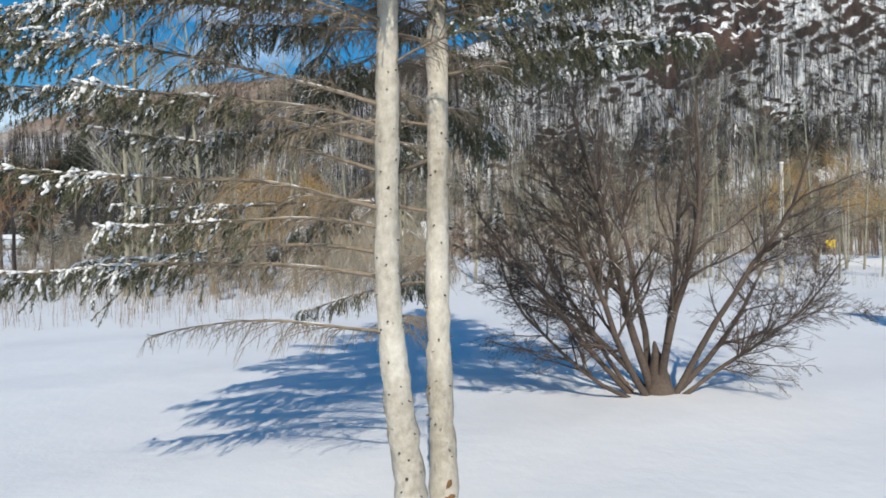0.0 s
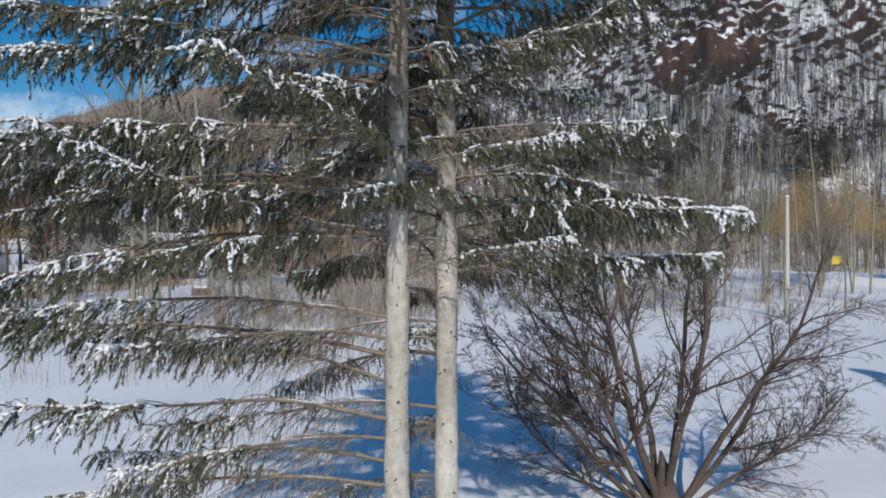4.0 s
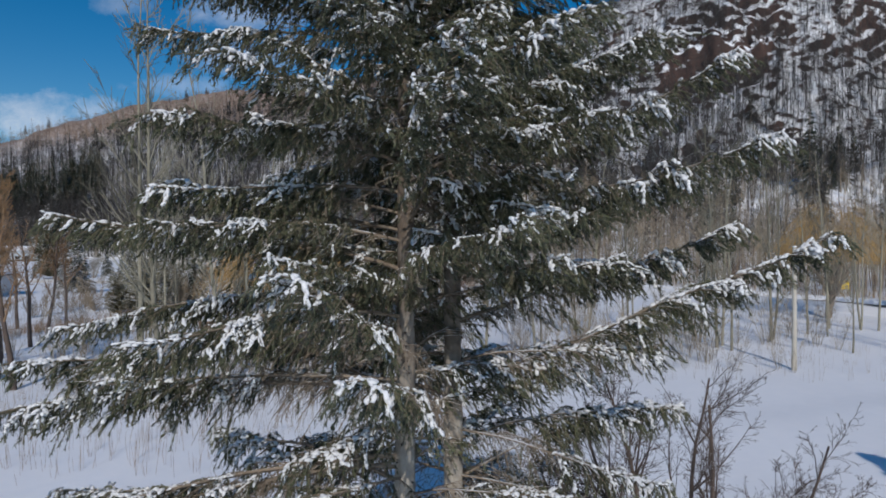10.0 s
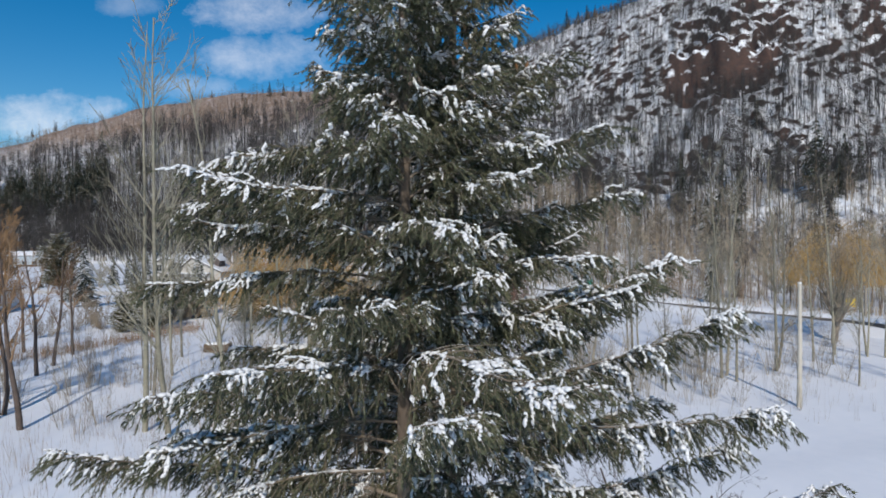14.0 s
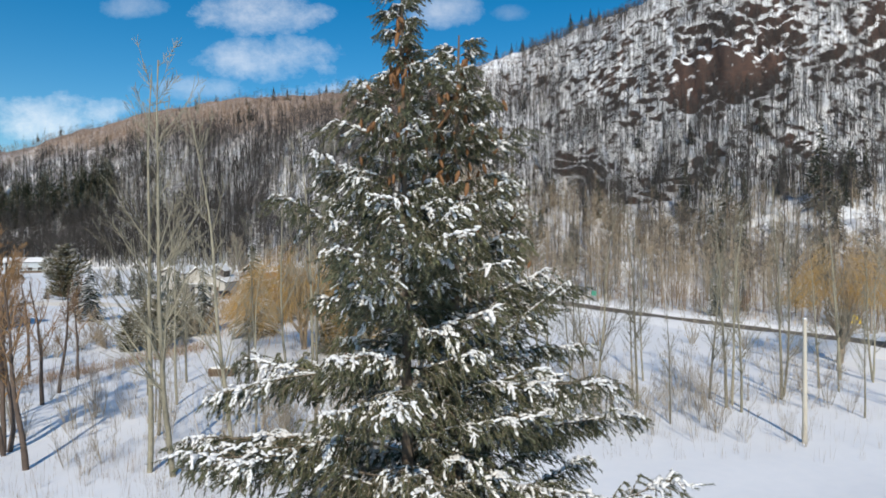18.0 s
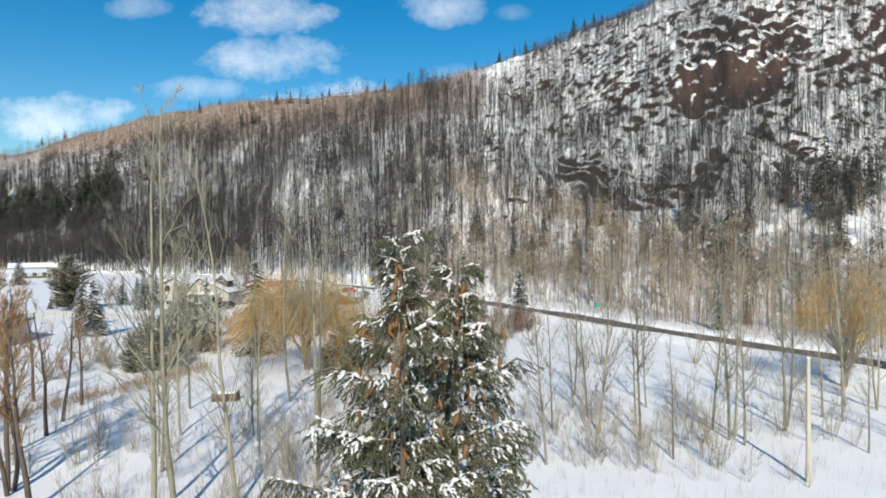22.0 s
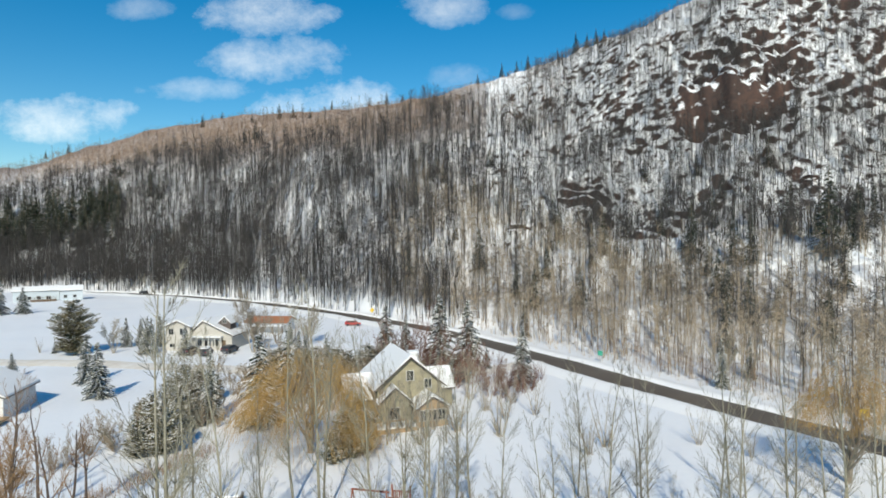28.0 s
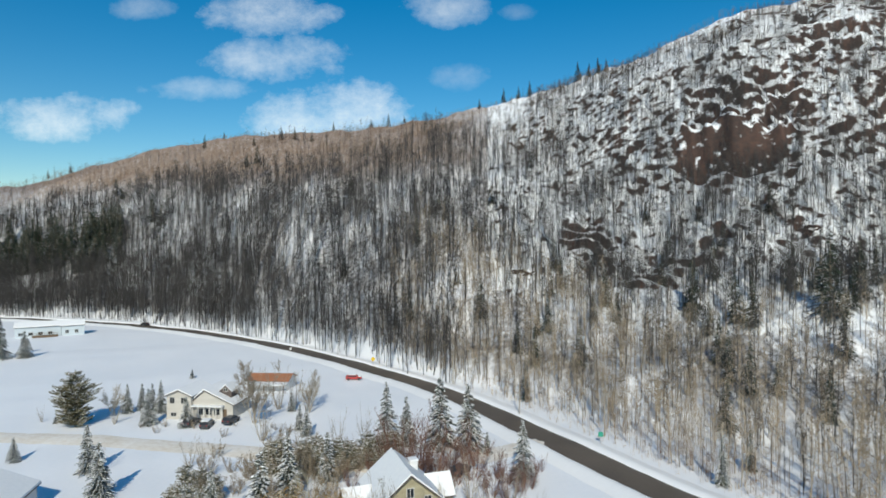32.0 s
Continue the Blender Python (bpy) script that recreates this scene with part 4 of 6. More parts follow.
        limb.matrix_basis = back @ Matrix.Translation(stem_at(STEMS[1], z)) @ Matrix.Rotation(radians(turn), 4, "Z") @ Matrix.Rotation(-0.12, 4, "Y") @ Matrix.Scale(ln / length, 4)
        tagged(part("foliage", leaf, limb), kind="stuff")
        tagged(part("snow", pads, limb, "clumps of fresh snow"), kind="stuff")
    hole = part("cavity", mesh_np("cavity", *lumps(rng, np.array([(0.04, 5.855, 0.42), (0.05, 5.86, 0.30), (-0.02, 5.87, 0.55)]), np.array([(0.3, 0, 1.0), (1.0, 0, 0.2), (0.1, 0, 1)]), np.array([0.045, 0.05, 0.03])), CONE, True), ob, "torn orange-brown wood at the foot")
    hole.matrix_basis = back
    # brown cones hang from the upper boughs
    s = np.linspace(0, 1, 9)
    ang = np.arange(7) * 2 * np.pi / 7
    prof = 0.019 * np.sin(np.pi * (0.12 + 0.85 * s)) ** 0.7
    v = np.stack([np.outer(prof, np.cos(ang)), np.outer(prof, np.sin(ang)), np.repeat(-0.11 * s[:, None], 7, 1)], -1)
    v[1::2] *= (1.12, 1.12, 1)
    i, j = np.meshgrid(np.arange(8), np.arange(7), indexing="ij")
    f = np.stack([i * 7 + j, (i + 1) * 7 + j, (i + 1) * 7 + (j + 1) % 7, i * 7 + (j + 1) % 7], -1).reshape(-1, 4)
    cone = mesh_np("cone", v.reshape(-1, 3), f, CONE, smooth=False)
    for n in range(210):
        stem = STEMS[n % 2]
        z = 13.75 - abs(rng.normal(0, 1.1)) - 0.2 * (n % 2)
        a = rng.uniform(0, 6.28)
        reach = np.interp(z, REACH_Z, REACH_R) * rng.uniform(0.15, 0.75)
        at = stem_at(stem, z) + np.array([math.cos(a) * reach, math.sin(a) * reach, reach * 0.3])
        c = part("cone", cone, ob)
        c.matrix_basis = back @ Matrix.Translation(at) @ Euler((rng.normal(0, 0.3), rng.normal(0, 0.3), a)).to_matrix().to_4x4() @ Matrix.Scale(rng.uniform(0.7, 1.15), 4)


build_spruce()

# ---------------------------------------------------------------- the big many-stemmed shrub beside the spruce


def build_shrub():
    rng = np.random.default_rng(9)
    cfg = dict(levels=3, steps=[9, 7, 4, 2], taper=0.8, bend=0.10, lift=[0.03, 0.01, -0.015, -0.03], clear=[0.26, 0.1, 0.05, 0], kids=[2.5, 2.1, 1.9, 0], spread=[0.7, 0.7, 0.65, 0], ratio=[0.55, 0.5, 0.45, 0], slim=0.47, thin=0.0032)
    ob = thing("shrub", "large many-stemmed leafless shrub with dark bark, snow at its foot", "shrub", at=pose(3.75, 10.75, ground_z(3.75, 10.75)))
    # lean across, lean in depth, upward part, length, foot radius of each stem
    for k, (lx, ly, up, length, r0) in enumerate(((-0.95, 0.1, 0.50, 4.6, 0.060), (-0.75, -0.3, 0.72, 4.8, 0.070), (-0.55, 0.35, 0.9, 4.9, 0.060), (-0.30, -0.1, 1.0, 5.4, 0.085), (-0.12, 0.3, 1.0, 5.6, 0.070), (0.05, -0.2, 1.0, 5.2, 0.080),
                                                  (0.28, 0.2, 1.0, 5.3, 0.070), (0.52, -0.2, 0.85, 5.0, 0.065), (0.85, 0.1, 0.62, 4.7, 0.060), (0.9, -0.3, 0.62, 3.6, 0.045), (-1.0, -0.35, 0.52, 4.2, 0.045), (-0.8, 0.5, 0.6, 4.4, 0.050))):
        segs = []
        foot = (0.22 * lx + rng.normal(0, 0.05), 0.25 * ly, -0.2)
        grow(rng, segs, foot, (lx * 0.75, ly, up), length, r0, 0, cfg)
        segs = np.array(segs)
        thick = segs[:, 6] > 0.012
        stem = part("stem", tube_mesh("stem", segs[thick], BARK_DARK, 7), ob)
        tagged(part("twig_spray", tube_mesh("twig_spray", segs[~thick], BARK_DARK, 3), stem), kind="stuff")
    part("stump", crooked_trunk("stump", [(0, 0, -0.3), (0.02, 0, 0.1), (0.0, 0, 0.45), (-0.06, 0, 0.9)], [0.31, 0.23, 0.14, 0.02], BARK_DARK, 18, 18, 3, 0.05), ob)


build_shrub()

# ---------------------------------------------------------------- bare trees of the field
aspens = [bare_tree_kind("aspen", tree_segs(20 + i, 20, 0.15, ASPEN, 0.03), BARK_ASPEN, "tall slender bare aspen with pale greenish bark in snow", "tree", "bare aspens", 0.02) for i in range(4)]
for i, (x, y, h, turn) in enumerate([(-15.9, 30.8, 20.5, 0), (-14.4, 30.3, 21, 90), (-11.9, 31.8, 18, 30), (-8.6, 36, 17, 200), (-11.8, 49, 20, 120), (-15.3, 53.6, 17, 60), (-6.2, 43.2, 17, 10),
                                     (-14.5, 42.7, 13, 77), (-3.2, 45, 15, 300), (0.4, 52, 14, 35), (-18.5, 37, 15, 250), (-9.2, 70, 11, 15), (-2.4, 70.5, 10, 95), (-6.6, 73, 8, 140), (18.6, 43.7, 15.5, 40), (19.4, 44.6, 14, 140), (23.4, 45.6, 15.5, 10), (24.0, 46.5, 13, 210),
                                     (31.5, 52, 15, 20), (33.5, 51, 11, 90), (13.0, 47, 11, 60), (10, 56, 12, 170), (28, 49, 12, 33)]):
    plant(aspens[i % 4], x, y, turn, h / 20)

ra = np.random.default_rng(77)
for i in range(34):
    x, y = (ra.uniform(-24, 2), ra.uniform(36, 58)) if i % 2 else (ra.uniform(3, 36), ra.uniform(38, 56))
    if -22 < x < -13 and y > 50:
        continue
    plant(aspens[i % 4], x, y, ra.uniform(0, 360), ra.uniform(0.38, 0.72))

crooked = [bare_tree_kind("bare_tree", tree_segs(40 + i, 8.5, 0.15, dict(SPREADING, steps=[9, 6, 4, 3], bend=0.06, clear=[0.4, 0.2, 0.1, 0], ratio=[0.5, 0.55, 0.5, 0], lift=[0.09, 0.16, 0.06, 0]), 0.03), BARK_DARK, "crooked bare dark-barked tree standing in snow", "tree", "dark bare trees", 0.025, BARK_WARM) for i in range(3)]
for i, (x, y, h) in enumerate([(-22.6, 31.2, 9.5), (-29.9, 39.2, 9.5), (-30.2, 43.4, 9), (-31.4, 47.0, 8.5), (-34.5, 41, 9), (-36, 47, 9), (-29, 36, 8), (-38, 53, 9), (-33, 52, 8), (-43, 56, 10), (-27.5, 33, 7.5), (-35, 36.5, 9)]):
    plant(crooked[i % 3], x, y, i * 67, h / 8.5)

vase = [bare_tree_kind("bare_tree", clump_segs(50 + i, 7.5, 5, 0.09, SAPLING, 0.28, 0.25), TWIG_TAN, "vase-shaped multi-stemmed bare tree in the snowy field", "tree", "field trees", 0.02) for i in range(2)]
for i, (x, y, s) in enumerate([(3.9, 73, 1.0), (15.5, 69.3, 1.05), (13.2, 67, 0.8), (-4.8, 72.5, 0.95), (-40, 118, 1.3), (-30.5, 112, 0.9), (-75, 127.5, 0.8), (-62, 101, 0.8), (-43, 100, 0.9), (-48, 104, 0.8), (-92, 129, 0.5), (-88, 130, 0.5), (-36, 137, 1.2), (-34, 108, 1.0), (0.5, 90, 1.0), (6.5, 88, 0.9), (-43.5, 140, 1.4), (-40.5, 143, 1.2), (-52, 148, 1.2), (-7.4, 75, 1.25), (-4.2, 76, 1.1), (-10.2, 75.5, 1.2), (-1.2, 75, 1.05), (-8.8, 71.5, 1.0), (-5.6, 70, 0.9), (-12, 77, 1.3), (-3, 87, 0.8), (2.5, 84, 0.9), (5, 80, 0.7), (9, 82, 0.8), (-16, 80, 1.0), (-19, 85, 1.1), (-23, 88, 1.2), (-27, 95, 1.1), (-30, 90, 1.2), (26, 70, 0.7), (30, 66, 0.6), (-24, 112, 1.1), (-20, 118, 1.0), (-14, 108, 1.0)]):
    plant(vase[i % 2], x, y, i * 53, s)

shade_tree = bare_tree_kind("shade_tree", clump_segs(95, 13, 4, 0.17, dict(SPREADING, steps=[8, 6, 4, 3], bend=0.06, lift=[0.03, 0.06, 0.04, 0], clear=[0.22, 0.15, 0.1, 0], kids=[2.3, 2.2, 2.0, 0], spread=[0.6, 0.6, 0.6, 0], ratio=[0.6, 0.55, 0.5, 0], thin=0.016), 0.3, 0.35), TWIG_TAN, "broad many-stemmed leafless tree with a round crown beside the grey house", "tree", "")
plant(shade_tree, -45.5, 129.5, 20, 0.95)
plant(shade_tree, -79.5, 134.5, 120, 0.45, "low round leafless tree beside the pine")
plant(shade_tree, -36.5, 140, 200, 0.6, "leafless tree with a round crown beside the barn")

warm_tree = bare_tree_kind("bare_tree", clump_segs(96, 14, 3, 0.16, dict(SPREADING, steps=[8, 6, 5, 3], bend=0.06, lift=[0.04, 0.08, 0.05, 0], clear=[0.25, 0.15, 0.1, 0], kids=[2.2, 2.0, 2.2, 0], spread=[0.6, 0.6, 0.6, 0], ratio=[0.5, 0.5, 0.5, 0], thin=0.010), 0.22, 0.3), BARK_DARK, "tall leafless tree with a crown of orange-brown twigs in snow", "tree", "", 0.02, TWIG_RUST)
plant(warm_tree, -25.5, 33.5, 40, 1.05)

saplings = [bare_tree_kind("sapling", clump_segs(60 + i, 4.6, 3 + i % 3, 0.024, SAPLING, 0.22, 0.3), TWIG_TAN, "thin leafless sapling clump poking out of the snow", "sapling", "leafless saplings", 0.012) for i in range(6)]
rs = np.random.default_rng(21)
spots = []
while len(spots) < 205:
    k = rs.random()
    if k < 0.52:
        x, y = rs.uniform(-25, 1), rs.uniform(28, 52)
        if x < -12 and y > 44:
            continue
    elif k < 0.86:
        x, y = rs.uniform(3, 27), rs.uniform(36, 50)
        if y < 44 - (x - 3) * 0.3 - 5 or (x > 17 and y < 42):
            continue
    elif k < 0.95:
        x, y = rs.uniform(-36, -24), rs.uniform(34, 60)
    else:
        x, y = rs.uniform(18, 40), rs.uniform(48, 60)
    spots.append((x, y, rs.uniform(0.45, 1.15)))
spots += [(19.2, 36.4, 0.5), (19.5, 35.6, 0.45), (18.9, 36.0, 0.4), (7.2, 38, 1.15), (16, 43, 1.2), (14.6, 42.3, 1.1)]
spots += [(rs.uniform(-8, 1.5), rs.uniform(33, 52), rs.uniform(0.9, 1.4)) for _ in range(8)]
for i, (x, y, s) in enumerate(spots):
    plant(saplings[i % 6], x, y, rs.uniform(0, 360), s)

# ---------------------------------------------------------------- weeds and verge grass poking through the snow


def stalks(name, spots, low, high, r, mat, label, seed):
    rng = np.random.default_rng(seed)
    rows = []
    for x, y in spots:
        z = ground_z(x, y)
        for _ in range(rng.integers(1, 5)):
            h = rng.uniform(low, high)
            bx, by = x + rng.normal(0, 0.15), y + rng.normal(0, 0.15)
            rows.append((bx, by, z - 0.1, bx + rng.normal(0, 0.14) * h, by + rng.normal(0, 0.14) * h, z + h, r, r * 0.5))
    thing(name, label, "weeds", kind="stuff", data=tube_mesh(name, rows, mat, 3))


rw = np.random.default_rng(55)
stalks("weeds", [(rw.uniform(-24, -3), rw.uniform(21, 50)) for _ in range(900)] + [(rw.uniform(4, 28), rw.uniform(33, 50)) for _ in range(380)] + [(rw.uniform(-45, -24), rw.uniform(34, 66)) for _ in range(420)], 0.25, 1.1, 0.006, TWIG_TAN, "dry tan weed stalks sticking out of the snow", 1)
stalks("dead_brush", [(rw.uniform(-22, -7), rw.uniform(19, 34)) for _ in range(280)], 0.3, 1.25, 0.006, BARK_WARM, "tall brown weed stems standing in shaded snow", 4)
pick = rw.integers(0, len(road_line), 2600)
offs = rw.uniform(8, 17, 2600)
verge = road_line[pick] + np.stack([-road_tangent[pick, 1], road_tangent[pick, 0]], 1) * offs[:, None]
stalks("verge_grass", [tuple(v) for v in verge if v[1] > 45 and v[0] > -25], 0.4, 1.3, 0.02, surface("dry_grass", (0.30, 0.22, 0.12), (0.55, 0.43, 0.27), grain=2, stain=0.3, per_piece=0.5, island=True), "dry tan grass along the far verge of the road", 2)

DITCH = [(-41, 39), (-37, 48), (-32, 59), (-29, 68)]
ditch_line = smooth_line(DITCH, 0.5)
stalks("ditch_grass", [tuple(ditch_line[rw.integers(len(ditch_line))] + rw.normal(0, 0.9, 2)) for _ in range(900)], 0.3, 1.0, 0.014, BARK_WARM, "brown dead grass and brush along a ditch in the snow", 3)

# ---------------------------------------------------------------- golden willows


def willow_kind(seed, height, radius, count=10000, low=0.03):
    rng = np.random.default_rng(seed)
    segs = []
    cfg = dict(levels=2, steps=[5, 6, 4], taper=0.7, bend=0.08, lift=[0.05, 0.10, 0.05], clear=[0.3, 0.2, 0], kids=[2.4, 1.8, 0], spread=[0.7, 0.6, 0], ratio=[0.95, 0.6, 0], slim=0.55, thin=0.03)
    for k in range(2):
        grow(rng, segs, (0.25 * k, 0, -0.3), (0.15 - 0.3 * k, rng.normal(0, 0.1), 1), height * 0.62, 0.30, 0, cfg)
    segs = np.array(segs)
    whips = []
    while len(whips) < count:
        a, f = rng.uniform(0, 6.28), math.sqrt(rng.uniform(0.02, 1))
        lump = 1 + 0.2 * math.sin(3 * a + seed) + 0.16 * math.sin(7 * a) + rng.normal(0, 0.1)
        p = np.array([math.cos(a) * f * radius * lump, math.sin(a) * f * radius * lump, height * (0.98 - 0.5 * f**2.2 + 0.07 * math.sin(5 * a + 9 * f)) * rng.uniform(0.55, 1.02)])
        d = unit(np.array([math.cos(a) * 0.6, math.sin(a) * 0.6, rng.uniform(0.1, 1.0)]))
        ln = rng.uniform(1.0, 2.4 + 3.6 * f)
        for j in range(3):
            d = unit(d + np.array([rng.normal(0, 0.12), rng.normal(0, 0.12), -0.8]))
            q = p + d * ln / 3
            if q[2] < low * height:
                break
            whips.append((*p, *q, 0.012, 0.008))
            p = q
    return tube_mesh("trunk", segs, BARK_GREY, 6), tube_mesh("twig_crown", whips, TWIG_GOLD, 3)


willows = [willow_kind(80 + i, 12, r, n, low) for i, (r, n, low) in enumerate(((6.0, 10000, 0.03), (4.2, 3800, 0.45), (5.0, 8000, 0.03)))]
for i, (x, y, h, k, turn) in enumerate([(-17.5, 67.5, 12, 0, 0), (36, 59.6, 11.5, 1, 50), (48.5, 62, 10, 1, 200), (-12.3, 66.5, 5.2, 2, 90)]):
    ob = thing("willow", "weeping golden-twigged willow, leafless, in the snow", "tree", "golden willows", at=pose(x, y, ground_z(x, y), 0, 0, turn) @ Matrix.Scale(h / 12, 4))
    part("trunk", willows[k][0], ob)
    tagged(part("twig_crown", willows[k][1], ob, "mass of hanging golden twigs"), kind="stuff")

# ---------------------------------------------------------------- field conifers
spr = [conifer_kind("spruce", 200 + i, 10, 3.0, "dark green field spruce dusted with snow", "tree", "field spruces", white=0.85) for i in range(4)]
pine = conifer_kind("pine", 210, 11.5, 4.2, "broad old pine with olive needles in the snowy field", "tree", "", NEEDLE_OLIVE, tiers=22, droop=-0.28, density=2.0, bushy=True, white=0.25)
cedar = [conifer_kind("cedar", 220 + i, 6.5, 2.3, "olive-brown cedar of a dense hedge row", "tree", "cedar hedge", NEEDLE_OLIVE, tiers=20, droop=-0.25, density=1.2, bushy=True, white=0.5) for i in range(2)]
for i, (x, y, h, thin) in enumerate([(-15.2, 115, 12, 0.8), (-11.5, 115, 9.5, 0.8), (-5, 114, 13.5, 0.9), (0.2, 112.5, 12.4, 0.9), (8.9, 99.2, 9.6, 0.85), (3.5, 111, 4, 1), (-63.7, 100.4, 8.2, 0.85), (-55.5, 90.3, 8.4, 1.0),
                                     (-80.2, 105.3, 4.3, 1.1), (-67.6, 127.6, 7.8, 0.9), (-59.0, 126.6, 6.4, 0.95), (-77.0, 136.0, 6.6, 0.8), (-69.6, 136.8, 7.5, 0.7), (-72.5, 138.5, 6.4, 0.8), (-75.3, 139.2, 6.2, 0.8), (-78.4, 171.8, 2.6, 1.2),
                                     (-27, 91.5, 10, 0.85), (-26.5, 77.5, 12, 0.9), (-22.5, 98, 8, 0.8), (-34.5, 125, 5.5, 0.8), (-32, 121, 6, 0.8), (-149.5, 201.5, 9, 1.1), (-156, 198.5, 15, 0.85), (-40, 138, 5, 0.8), (-33.5, 79, 9.5, 0.65), (-88, 128, 3.0, 0.9), (-52, 137, 3.5, 1.0), (40, 98, 8, 0.6), (47, 104, 7, 0.6), (14.6, 9.2, 9.2, 1.0)]):
    plant_conifer(spr[i % 4], x, y, i * 71, h / 10, thin=thin)
plant_conifer(pine, -82.3, 125.5, 0, 1.0)
rc = np.random.default_rng(31)
for i in range(22):
    f = i / 21
    x, y = -35 - 6.5 * f + rc.normal(0, 1.9), 65 + 27 * f + rc.normal(0, 1.2)
    plant_conifer(cedar[i % 2], x, y, rc.uniform(0, 360), rc.uniform(0.45, 0.92))
for i in range(22):
    x, y = -33 + 21 * i / 21 + rc.normal(0, 0.5), 100 + 0.25 * i + rc.normal(0, 1.2)
    plant_conifer(cedar[i % 2], x, y, rc.uniform(0, 360), rc.uniform(0.5, 0.95))
for i, (x, y, s) in enumerate([(-13.0, 66, 0.8), (-11.4, 67.5, 0.75), (-14.2, 64, 0.55)]):
    plant_conifer(cedar[i % 2], x, y, i * 40, s)

brush = [bare_tree_kind("bush", clump_segs(170 + i, 4.2, 8, 0.035, dict(SAPLING, kids=[2.2, 1.8, 0], thin=0.012), 0.42, 0.5), TWIG_TAN, "grey-brown leafless bush beside the hedge, dusted with snow", "bush", "leafless bushes", 0.014, WOODS_TAN) for i in range(3)]
rb = np.random.default_rng(63)
for i in range(58):
    f = rb.random()
    if i < 22:
        x, y = -44 + 15 * f + rb.normal(0, 1.5), 62 + 32 * f + rb.normal(0, 2)
    elif i < 46:
        x, y = -36 + 26 * f, 98 + rb.normal(0, 3) + 7 * f
    else:
        x, y = rb.uniform(-70, -30), rb.uniform(120, 128)
    plant(brush[i % 3], x, y, rb.uniform(0, 360), rb.uniform(0.5, 1.25) * (0.5 if i >= 46 else 1.0))
for i in range(20):
    plant(brush[i % 3], rb.uniform(-46, -20), rb.uniform(91, 113), rb.uniform(0, 360), rb.uniform(0.8, 1.5))

red_shrubs = [bare_tree_kind("red_shrub", clump_segs(90 + i, 5.0, 9, 0.05, dict(SAPLING, kids=[2.4, 1.4, 0]), 0.4, 0.5), BARK_RED, "dense reddish-brown leafless shrub beside the house", "shrub", "reddish shrubs", 0.014) for i in range(2)]
for i, (x, y, s) in enumerate([(-10.5, 101, 1.2), (-8, 99.5, 1.1), (-5.5, 102, 1.0), (-3, 104, 1.2), (-13, 104, 1.1), (6, 97, 0.9), (9.5, 96, 1.0), (-16, 102, 0.9), (-1, 108, 0.9), (12, 103, 0.8), (-18, 95, 0.8), (2.5, 95.5, 0.8), (-13.5, 94, 1.0), (-11, 92.5, 0.9), (3.5, 92, 1.0), (6, 91, 1.1), (8.2, 94, 1.0), (-2, 97, 1.3), (1, 99, 1.4), (4.5, 100, 1.3), (-8.8, 96.5, 2.6), (-6, 98, 2.3), (-11.5, 99, 2.0), (1.5, 104, 1.6)]):
    plant(red_shrubs[i % 2], x, y, i * 47, s)

# ---------------------------------------------------------------- conifers among the hill woods
hill_spr = [conifer_kind("hill_conifer", 240 + i, 13, 2.9, "dark conifer among the bare trees of the slope", "tree", "hill conifers", tiers=18, density=1.1, white=0.10) for i in range(3)]
dark_stand = [conifer_kind("hill_conifer", 250 + i, 13, 3.4, "tall black-green conifer of a dense stand on the slope", "tree", "dark conifer stand", tiers=15, density=0.9, white=0.10) for i in range(2)]
rh = np.random.default_rng(41)


def on_hill(u, s):
    base, far = np.interp(u, VALLEY_U, VALLEY_D), np.interp(u, VALLEY_U, RIDGE_D)
    d = base + (far - base) * s
    return u * d, d


for i in range(42):
    u, s = rh.uniform(-0.12, 0.8), rh.uniform(-0.02, 0.42)
    x, y = on_hill(u, s)
    plant_conifer(hill_spr[i % 3], x, y, rh.uniform(0, 360), rh.uniform(0.5, 1.05), thin=rh.uniform(0.7, 1))
for i, (x, y, h) in enumerate([(90.4, 157.3, 1.7), (62.7, 174.2, 1.25), (91.1, 176.9, 1.1), (65.3, 203.9, 0.9), (70.4, 164.9, 1.1), (103.1, 166.3, 1.2), (41.5, 187.8, 1.0), (29.8, 212.5, 0.9)]):
    plant_conifer(hill_spr[i % 3], x, y, 20 * i, h, "tall dark pine standing out on the snowy slope")
for i in range(230):
    u, s = rh.uniform(-0.95, -0.575), rh.uniform(0.21, 0.38)
    x, y = on_hill(u, s)
    plant_conifer(dark_stand[i % 2], x, y, rh.uniform(0, 360), rh.uniform(1.05, 1.6))
for i, (x, y, h) in enumerate([(10, 258, 0.8), (-59, 310, 0.9), (-44, 311, 0.8), (29, 282, 0.7), (-12, 261, 0.7), (-52, 257, 0.75), (100, 208, 0.85), (82, 201, 0.7), (-159, 322, 0.9), (-123, 305, 0.8), (-103, 289, 0.75), (-185, 355, 1.3), (-177, 349, 1.1),
                               (-20, 210, 0.9), (4, 194, 1.0), (23, 177, 0.8), (65, 228, 0.6), (80, 217, 0.6), (-226, 388, 1.0), (-129, 374, 0.9), (-220, 384, 0.8), (-135, 372, 0.7)]):
    plant_conifer(hill_spr[i % 3], x, y, 35 * i, h, "single dark conifer among the bare trees of the slope")
